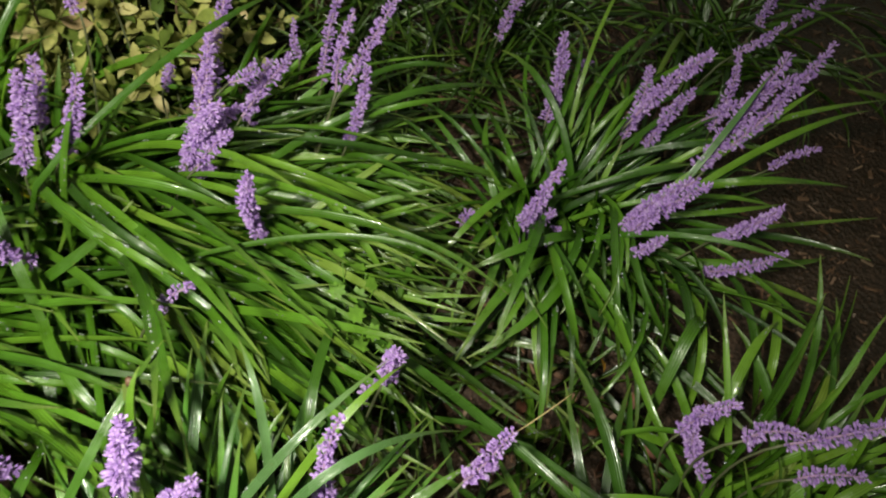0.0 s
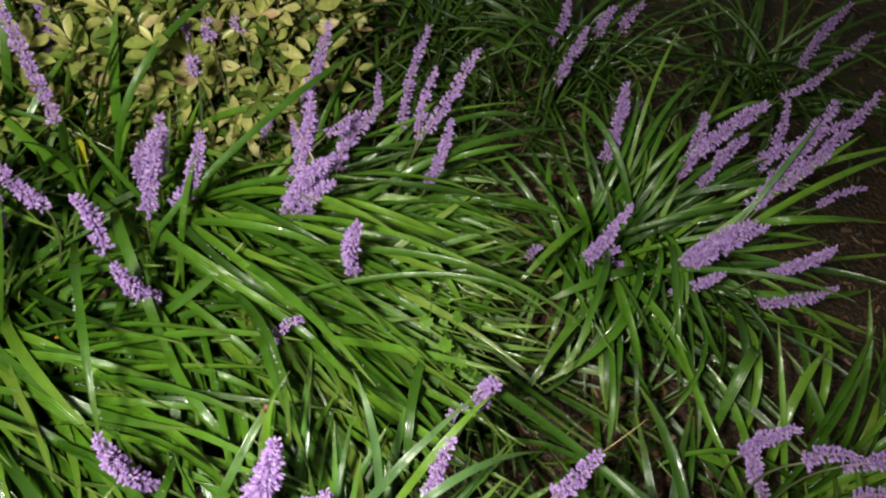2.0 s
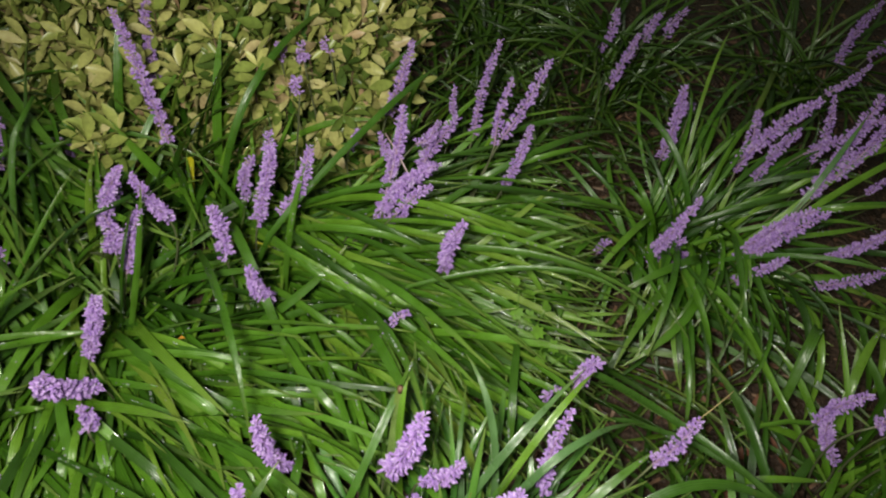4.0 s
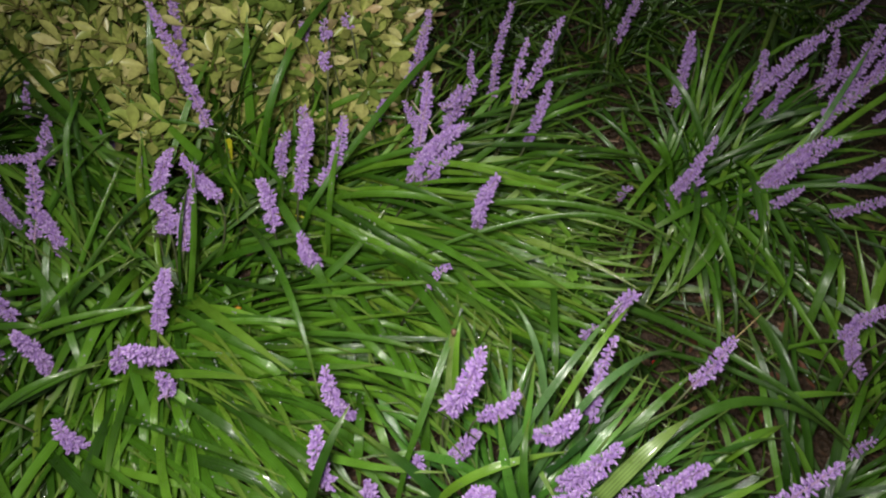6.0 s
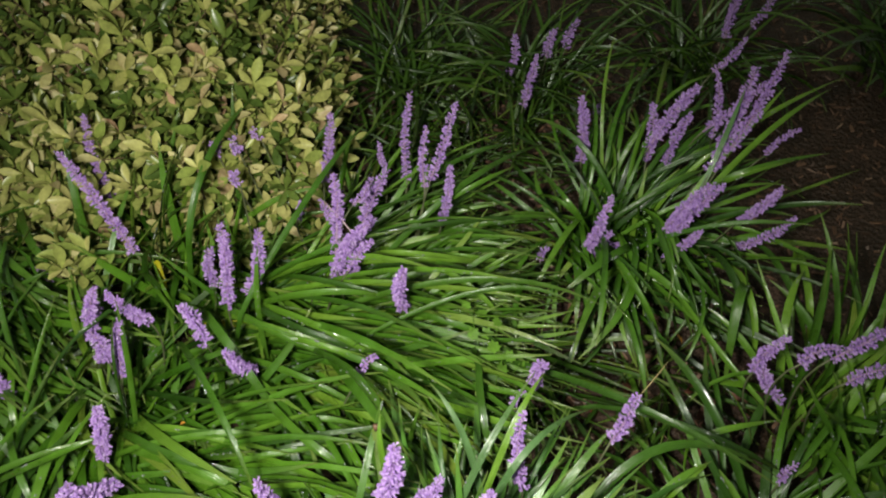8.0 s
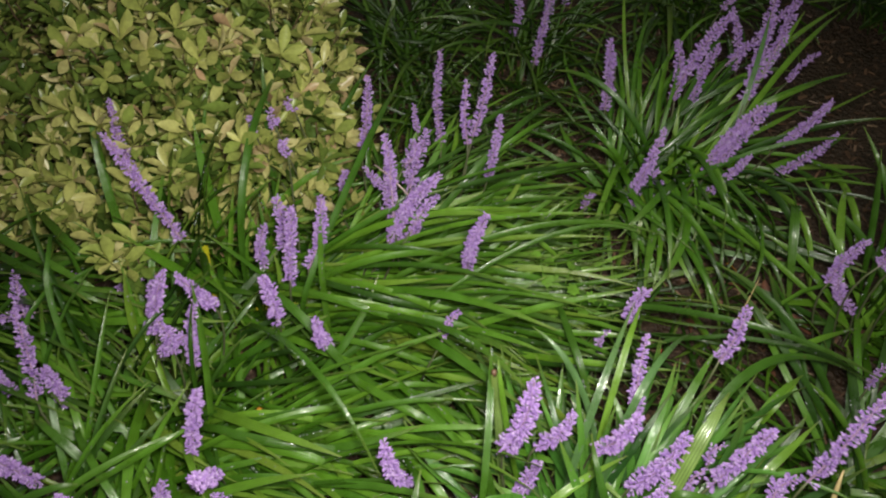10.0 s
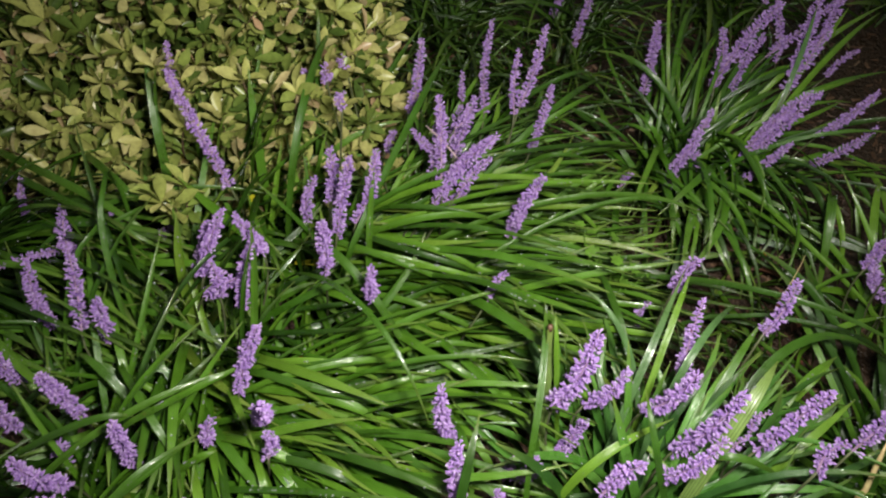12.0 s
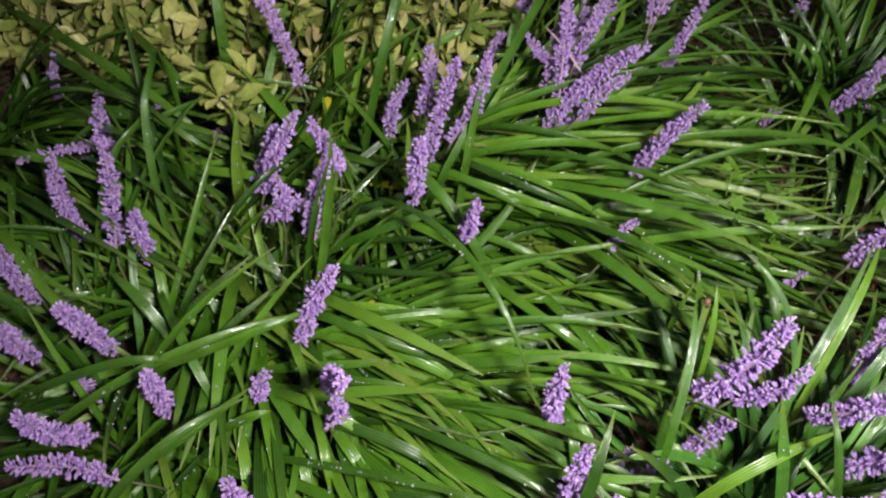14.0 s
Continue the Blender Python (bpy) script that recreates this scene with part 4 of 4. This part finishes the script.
long_leaf(right, (0.405, 0.560, 0.180), (0.440, 0.541, 0.220), (0.512, 0.552, 0.220), 0.0080, LONG_LUSH)
long_leaf(right, (0.217, 0.574, 0.130), (0.183, 0.609, 0.170), (0.184, 0.747, 0.090), 0.0080, LONG_LUSH)
long_leaf(right, (0.225, 0.585, 0.110), (0.185, 0.603, 0.150), (0.171, 0.670, 0.090), 0.0080, LONG_LUSH)
long_leaf(behind, (0.019, 0.666, 0.180), (0.072, 0.646, 0.230), (0.137, 0.682, 0.200), 0.0085, LONG_LUSH)
long_leaf(behind, (0.006, 0.614, 0.160), (0.063, 0.611, 0.200), (0.128, 0.646, 0.190), 0.0085, LONG_LUSH)
long_leaf(behind, (0.038, 0.584, 0.130), (0.115, 0.582, 0.150), (0.214, 0.601, 0.100), 0.0085, LONG_LUSH)
long_leaf(behind, (0.010, 0.573, 0.150), (0.051, 0.552, 0.170), (0.129, 0.564, 0.110), 0.0080, LONG_LUSH)
long_leaf(behind, (-0.008, 0.544, 0.140), (0.049, 0.518, 0.150), (0.134, 0.527, 0.090), 0.0080, LONG_LUSH)
long_leaf(middle, (-0.216, 0.457, 0.140), (-0.154, 0.411, 0.150), (-0.082, 0.379, 0.090), 0.0100, LONG_LUSH)
long_leaf(middle, (-0.293, 0.490, 0.160), (-0.222, 0.426, 0.170), (-0.140, 0.397, 0.120), 0.0100, LONG_LUSH)
long_leaf(middle, (-0.268, 0.349, 0.100), (-0.198, 0.328, 0.130), (-0.137, 0.319, 0.100), 0.0085, LONG_LUSH)
long_leaf(left, (-0.535, 0.276, 0.140), (-0.545, 0.240, 0.160), (-0.586, 0.227, 0.150), 0.0090, LONG_LUSH)
long_leaf(left, (-0.405, 0.355, 0.130), (-0.334, 0.324, 0.150), (-0.267, 0.302, 0.100), 0.0090, LONG_LUSH)
long_leaf(near_front, (-0.419, 0.286, 0.120), (-0.350, 0.255, 0.140), (-0.280, 0.235, 0.090), 0.0090, LONG_LUSH)
long_leaf(near_front, (-0.431, 0.247, 0.130), (-0.355, 0.194, 0.150), (-0.309, 0.163, 0.090), 0.0100, LONG_LUSH)
long_leaf(near_front, (-0.458, 0.246, 0.120), (-0.447, 0.193, 0.120), (-0.458, 0.154, 0.070), 0.0100, LONG_LUSH)
long_leaf(right, (0.376, 0.585, 0.190), (0.473, 0.610, 0.250), (0.629, 0.664, 0.260), 0.0085, LONG_LUSH)
long_leaf(right, (0.445, 0.578, 0.180), (0.497, 0.561, 0.210), (0.577, 0.565, 0.210), 0.0075, LONG_LUSH)
long_leaf(corner, (0.100, 0.079, 0.120), (0.144, 0.092, 0.160), (0.210, 0.115, 0.170), 0.0090, LONG_LUSH)
long_leaf(corner, (0.167, 0.148, 0.110), (0.205, 0.168, 0.130), (0.256, 0.184, 0.130), 0.0090, LONG_LUSH)
long_leaf(near_front, (-0.502, 0.256, 0.120), (-0.496, 0.202, 0.120), (-0.505, 0.173, 0.060), 0.0100, LONG_LUSH)


# ---- golden shrub ----
def shrub_leaf_shape(length, cup):
    """A thin obovate leaf towards +x, gently folded along its midrib, with an upper and a lower skin."""
    outline = [(0.0, 0.02), (0.12, 0.05), (0.30, 0.12), (0.52, 0.188), (0.72, 0.186), (0.90, 0.112), (1.0, 0.02)]
    verts, faces = [], []
    for u, w in outline:
        drop = -cup * u * u
        for level in (0.0, -0.012):
            for v, lift in ((-w, 0.55 * w), (0, 0.0), (w, 0.55 * w)):
                verts.append((u * length, v * length, (drop + lift + (level if v == 0 else 0)) * length))
    for i in range(len(outline) - 1):
        k = 6 * i
        faces += [(k + 1, k, k + 6, k + 7), (k + 2, k + 1, k + 7, k + 8), (k + 3, k + 4, k + 10, k + 9), (k + 4, k + 5, k + 11, k + 10)]
    return verts, faces


def shrub():
    own = random.Random(31)
    bush = tagged(new("shrub"), "low shrub with small yellow-green and tan leaves on thin brown twigs", "shrub")
    bush.location = (-0.60, 1.05, 0)
    shapes = [shrub_leaf_shape(1.0, c) for c in (0.02, 0.12, 0.22, -0.06)]
    meshes = [mesh_of("leaf", [tuple(0.027 * c for c in v) for v in shapes[k % 4][0]], shapes[k % 4][1], NEW_LEAF if k > 3 else SHRUB_LEAF) for k in range(8)]
    loose, twigs, single = [[] for _ in range(8)], ([], []), 0

    def add_tube(spine, radii):
        v, f = tube_shape(spine, radii, 5)
        at = len(twigs[0])
        twigs[0].extend(v)
        twigs[1].extend(tuple(i + at for i in g) for g in f)

    def shoot(start, ahead, length, near, big=1.0, young=False):
        bend = Vector((own.uniform(-1, 1), own.uniform(-1, 1), own.uniform(0, 1))) * 0.2
        spine = [start + ahead * length * s + bend * length * s * s for s in (0, 0.35, 0.7, 1.0)]
        add_tube(spine, [0.0016, 0.0013, 0.001, 0.0006])
        pairs = max(3, round(length / 0.012))
        turn = own.uniform(0, 3)
        fresh = young or own.random() < 0.74

        def leaf(at, out, new_growth, size):
            nonlocal single
            upward = (Vector((0, 0, 1)) + ahead * 0.6 + Vector((own.gauss(0, 1.05), own.gauss(0, 1.05), 0))).normalized()
            side = upward.cross(out).normalized()
            m = Matrix((out, side, out.cross(side))).transposed().to_4x4()
            m.translation = at
            k = own.randrange(4) + (4 if new_growth else 0)
            if near and single < 300:
                single += 1
                part("leaf", meshes[k], bush, Matrix.Translation(-bush.location) @ m @ Matrix.Scale(size, 4))
            else:
                loose[k].append(m @ Matrix.Scale(0.027 * size, 4))

        # green pairs up the shoot
        for i in range(pairs):
            s = 0.15 + 0.75 * i / pairs
            at = start + ahead * length * s + bend * length * s * s
            turn += math.pi / 2 + own.uniform(-0.3, 0.3)
            for flip in (0, math.pi):
                if own.random() > 0.10:
                    out = Matrix.Rotation(turn + flip, 3, ahead) @ ahead.orthogonal().normalized()
                    leaf(at, (out + ahead * own.uniform(0.1, 0.6) + Vector((0, 0, 0.2))).normalized(), fresh and s > 0.6, big * own.uniform(0.5, 1.1))
        # a spreading rosette at the tip
        many = own.choice((4, 5, 5, 6))
        for i in range(many):
            out = Matrix.Rotation(turn + 2 * math.pi * i / many + own.uniform(-0.25, 0.25), 3, ahead) @ ahead.orthogonal().normalized()
            leaf(spine[-1], (out + ahead * own.uniform(0.5, 1.7) + Vector((0, 0, 0.15))).normalized(), fresh, big * own.uniform(0.6, 1.25))

    def crown(x, y):
        """Height of the crown over a place, or none outside it."""
        d = (abs(x + 0.42) / (0.33 if x > -0.42 else 0.52)) ** 2.4 + (abs(y - 1.22) / 0.66) ** 2.4
        inside = y - (0.655 + 0.55 * max(0.0, -0.45 - x))
        if d >= 1 or inside <= 0:
            return None
        return 0.37 * (1 - d * d) ** 0.35 * min(1.0, inside / 0.14) ** 0.4

    placed = 0
    while placed < 1750:
        x, y = own.uniform(-1.16, -0.05), own.uniform(0.56, 1.70)
        h = crown(x, y)
        if h is None or (y > 1.3 and own.random() < 0.7):
            continue
        z = h * own.uniform(0.2, 1.0) ** 0.7 + own.gauss(0, 0.018)
        away = Vector(((x + 0.45) * 1.1, (y - 1.20) * 1.1, 0.35 + own.uniform(0, 0.6))).normalized()
        length = own.uniform(0.05, 0.10)
        start = Vector((x, y, max(0.03, z))) - away * length * 0.6
        shoot(start, away, length, y < 0.78, 1.25 if y < 0.85 else 1.0)
        placed += 1
    # sprigs that reach out over the lilyturf
    for x, y, z, lean in ((-0.47, 0.53, 0.21, -0.5), (-0.478, 0.522, 0.225, -0.7), (-0.462, 0.535, 0.225, -0.5), (-0.504, 0.600, 0.200, -0.6), (-0.485, 0.570, 0.205, -0.8), (-0.456, 0.630, 0.235, -0.5), (-0.40, 0.63, 0.25, -0.4), (-0.31, 0.60, 0.28, -0.3), (-0.33, 0.64, 0.26, 0.1),
                          (-0.25, 0.68, 0.25, -0.2), (-0.17, 0.76, 0.25, -0.2), (-0.18, 0.75, 0.18, -0.2), (-0.20, 0.70, 0.22, -0.1), (-0.36, 0.66, 0.27, -0.3), (-0.44, 0.69, 0.28, -0.3)):
        shoot(Vector((x, y + 0.03, z - 0.05)), Vector((0.1 * lean, lean * 0.5, 0.9)).normalized(), 0.055, True, 1.25, True)
    # main branches
    for _ in range(26):
        a = own.uniform(0, 6.28)
        r = own.uniform(0.15, 0.42)
        top = Vector((-0.62 + r * math.cos(a), 1.12 + r * math.sin(a), 0.0))
        top.z = (crown(top.x, top.y) or 0.1) * 0.85
        foot = Vector((-0.62 + 0.06 * math.cos(a), 1.10 + 0.06 * math.sin(a), 0.0))
        knee = (foot + top) / 2 + Vector((0, 0, 0.05))
        shape = tube_shape([foot, knee * 0.6 + foot * 0.4, knee, top], [0.006, 0.0045, 0.0035, 0.0015])
        ob = part("branch", mesh_of("branch", *shape, TWIG), bush)
        ob.matrix_basis = Matrix.Translation(-bush.location)
    ob = tagged(part("twig", mesh_of("twig", *twigs, TWIG), bush), "thin brown twigs", kind="stuff")
    ob.matrix_basis = Matrix.Translation(-bush.location)
    for group, name, mat, label in ((range(4), "leaves", SHRUB_LEAF_JOINED, "small green leaves low on the shoots"), (range(4, 8), "new_leaves", NEW_LEAF_JOINED, "pale tan-yellow new leaves at the shoot tips")):
        verts, faces = [], []
        for k in group:
            v, f = joined(np.array(shapes[k % 4][0]), shapes[k % 4][1], loose[k])
            at = sum(len(p) for p in verts)
            verts.append(v)
            faces += [tuple(i + at for i in g) for g in f]
        ob = tagged(part(name, mesh_of(name, np.concatenate(verts), faces, mat), bush), label, kind="stuff")
        ob.matrix_basis = Matrix.Translation(-bush.location)


shrub()


# ---- litter on the soil ----
def litter():
    """Chips, bark and dry scraps strewn over the soil: far too many to count."""
    own = random.Random(41)
    box = np.array([(-1, -0.4, -0.2), (1, -0.5, -0.2), (0.9, 0.5, -0.2), (-0.8, 0.4, -0.2), (-0.9, -0.3, 0.2), (0.8, -0.4, 0.25), (0.85, 0.4, 0.2), (-0.9, 0.35, 0.3)])
    sides = [(3, 2, 1, 0), (4, 5, 6, 7), (0, 1, 5, 4), (1, 2, 6, 5), (2, 3, 7, 6), (3, 0, 4, 7)]
    frames = []
    for _ in range(15000):
        x, y = own.uniform(-0.8, 1.2), own.uniform(-0.05, 1.4)
        size = 0.0014 + 0.0095 * own.random() ** 2.6
        z = 0.014 * noise.noise((x * 5, y * 5, 0)) + 0.008 * noise.noise((x * 23, y * 23, 3)) + size * 0.15
        frames.append(pose(x, y, z, own.gauss(0, 18), own.gauss(0, 18), own.uniform(0, 360)) @ Matrix.Diagonal((size, size * own.uniform(0.25, 0.8), size * 0.5, 1)))
    verts, faces = joined(box, sides, frames)
    tagged(new("litter", mesh_of("litter", verts, faces, LITTER, smooth=False)), "brown wood chips and dry scraps on the soil", "litter", kind="stuff")


litter()


# ---- small weed and fallen leaves ----
def weed(x, y, seed):
    """A low weed: thin stems, each with one lobed leaf."""
    own = random.Random(seed)
    plant = tagged(new("weed"), "small yellow-green weed with lobed leaves among the lilyturf", "weed")
    plant.location = (x, y, 0)
    lobes = []
    for k in range(15):
        a = math.radians(-168 + 24 * k)
        reach = (0.56 if k % 2 else 0.36) * (1.0 - 0.12 * abs(k - 7) / 7)
        lobes.append((0.5 + reach * math.cos(a), reach * math.sin(a), 0.10 * abs(math.sin(a)) - 0.05 * math.cos(a)))
    blade = [(0.5, 0.0, 0.0), (0.06, 0.0, 0.0)] + lobes
    ring = [1] + list(range(2, 17))
    fan = [(0, ring[k], ring[(k + 1) % 16]) for k in range(16)]
    me = mesh_of("weed_leaf", [tuple(0.021 * c for c in v) for v in blade], fan, CLOVER)
    for _ in range(7):
        a, out = own.uniform(0, 6.28), own.uniform(0.004, 0.032)
        top = Vector((out * math.cos(a), out * math.sin(a), own.uniform(0.12, 0.18)))
        shape = tube_shape([Vector((0, 0, 0)), top * 0.5 + Vector((0, 0, 0.02)), top], [0.0008, 0.0007, 0.0005], 4)
        stem = part("stem", mesh_of("stem", *shape, CLOVER), plant)
        part("weed_leaf", me, stem, Matrix.Translation(top) @ pose(0, 0, 0, own.gauss(0, 20), own.gauss(-4, 18), own.uniform(0, 360)) @ Matrix.Scale(own.uniform(0.7, 1.15), 4))


weed(0.034, 0.398, 61)
weed(0.032, 0.352, 62)


def fallen_leaf(x, y, z, turn, length, mat, label, tilt=20):
    shape = shrub_leaf_shape(length, 0.25)
    leaf = tagged(new("fallen_leaf", mesh_of("fallen_leaf", shape[0], shape[1], mat)), label, "leaf", "fallen leaves")
    leaf.matrix_basis = pose(x, y, z, tilt, 8, turn)


fallen_leaf(-0.372, 0.366, 0.104, 40, 0.014, FALLEN, "small orange fallen leaf lying on green blades")
fallen_leaf(-0.262, 0.293, 0.026, 10, 0.018, FALLEN, "small yellow-orange fallen leaf on the soil")
fallen_leaf(-0.150, 0.392, 0.024, 150, 0.020, LITTER, "brown dry fallen leaf on the soil")
fallen_leaf(0.317, 0.384, 0.056, 80, 0.024, FALLEN, "orange fallen leaf caught between green blades", 50)
fallen_leaf(0.324, 0.345, 0.050, 110, 0.046, DEAD, "reddish brown dry leaf on the soil")
fallen_leaf(0.300, 0.320, 0.030, 20, 0.040, DEAD, "brown curled dry leaf on the soil")
fallen_leaf(0.345, 0.300, 0.030, 200, 0.040, DEAD, "brown dry leaf on the soil")
fallen_leaf(0.359, 0.371, 0.040, 250, 0.050, DEAD, "long reddish brown dead leaf on the soil", 12)
fallen_leaf(0.362, 0.315, 0.030, 300, 0.046, DEAD, "brown dead leaf lying on damp soil", 10)
fallen_leaf(0.217, 0.330, 0.030, 60, 0.036, DEAD, "brown dead leaf between green blades", 15)
fallen_leaf(0.523, 0.524, 0.025, 150, 0.034, LITTER, "dry brown leaf on open soil", 10)


def berry(x, y, z):
    """A small red berry with a dark dimple at its end."""
    bm = bmesh.new()
    bmesh.ops.create_uvsphere(bm, u_segments=10, v_segments=7, radius=0.0035)
    for v in bm.verts:
        if v.co.z > 0.0032:
            v.co.z -= 0.0012
        v.co.z *= 1.12
    me = bpy.data.meshes.new("berry")
    bm.to_mesh(me)
    bm.free()
    me.polygons.foreach_set("use_smooth", [True] * len(me.polygons))
    me.materials.append(BERRY)
    ob = tagged(new("berry", me), "small red berry lying on the soil", "berry")
    ob.matrix_basis = pose(x, y, z, 40, 10, 0)


berry(0.174, 0.327, 0.008)


def straw():
    """A dry stalk leaning out of the clump, bent a little, split at its end."""
    spine = [Vector(p) for p in ((0.120, 0.000, -0.01), (0.131, 0.008, 0.10), (0.142, 0.020, 0.19), (0.148, 0.034, 0.225), (0.153, 0.043, 0.245))]
    me = mesh_of("dry_stalk", *tube_shape(spine, [0.0032, 0.0032, 0.0030, 0.0024, 0.0008], 8), STRAW)
    tagged(new("dry_stalk", me), "pale straw-coloured dry stalk leaning among the leaves", "stalk")


straw()
long_leaf(far_left, (-0.738, 0.821, 0.130), (-0.585, 0.606, 0.215), (-0.505, 0.534, 0.185), 0.0110)
long_leaf(far_left, (-0.701, 0.748, 0.140), (-0.573, 0.565, 0.215), (-0.492, 0.512, 0.180), 0.0100)
long_leaf(left, (-0.603, 0.558, 0.170), (-0.539, 0.541, 0.215), (-0.486, 0.583, 0.200), 0.0080)
long_leaf(far_left, (-0.581, 0.704, 0.180), (-0.535, 0.600, 0.220), (-0.519, 0.587, 0.190), 0.0100)
long_leaf(left, (-0.430, 0.373, 0.120), (-0.413, 0.388, 0.220), (-0.392, 0.400, 0.300), 0.0080)
long_leaf(left, (-0.446, 0.466, 0.160), (-0.410, 0.444, 0.240), (-0.374, 0.449, 0.280), 0.0070)
fallen_leaf(-0.243, 0.306, 0.028, 20, 0.030, DEAD, "tan and brown dead leaf on bare soil", 12)
fallen_leaf(-0.225, 0.216, 0.022, 110, 0.034, DEAD, "brown dead leaf on bare soil beside the clumps", 8)
fallen_leaf(0.285, 0.225, 0.022, 70, 0.036, DEAD, "brown dead leaf lying flat on wet soil", 8)
long_leaf(middle, (-0.345, 0.530, 0.085), (-0.311, 0.520, 0.085), (-0.270, 0.512, 0.080), 0.011, YELLOW)


# ---- rain drops on the leaves ----
def drops():
    """Beads of water along the blades, too many to count."""
    own = random.Random(51)
    rings = [(math.radians(20), 0.45), (math.radians(52), 0.82), (math.radians(95), 1.0)]
    ball = [(0, 0, 0.62)] + [(w * math.cos(k * math.pi / 4), w * math.sin(k * math.pi / 4), 0.62 * math.cos(a)) for a, w in rings for k in range(8)]
    ball = np.array(ball)
    sides = [(0, 1 + k, 1 + (k + 1) % 8) for k in range(8)]
    sides += [(1 + 8 * j + k, 9 + 8 * j + k, 9 + 8 * j + (k + 1) % 8, 1 + 8 * j + (k + 1) % 8) for j in range(2) for k in range(8)]
    sides.append(tuple(24 - k for k in range(8)))
    blades = [ob for ob in scene.objects if ob.data and ob.data.name.startswith("leaf") and ob.parent and ob.parent.name.startswith("lilyturf")]
    frames = []
    for _ in range(3500):
        ob = own.choice(blades)
        here = ob.parent.matrix_basis @ ob.matrix_basis
        count = len(ob.data.vertices) // 6
        start, edge = own.uniform(2, count - 3), own.choice((0, 1, 1, 2))
        for _ in range(own.choice((1, 2, 3, 5, 8))):
            along = min(count - 1.01, start + own.uniform(0, 1.6))
            k = 6 * int(along)
            a = ob.data.vertices[k + edge].co.lerp(ob.data.vertices[k + 6 + edge].co, along % 1).lerp(ob.data.vertices[k + 1].co, own.uniform(0, 0.25))
            size = 0.00055 + 0.0010 * own.random() ** 2
            frames.append(Matrix.Translation(here @ a + Vector((0, 0, size * 0.2))) @ Matrix.Scale(size, 4))
    verts, faces = joined(ball, sides, frames)
    tagged(new("water_drop", mesh_of("water_drop", verts, faces, DROP)), "rain drops beaded on the green leaves, part white for their glint", "water drop", kind="stuff")


drops()
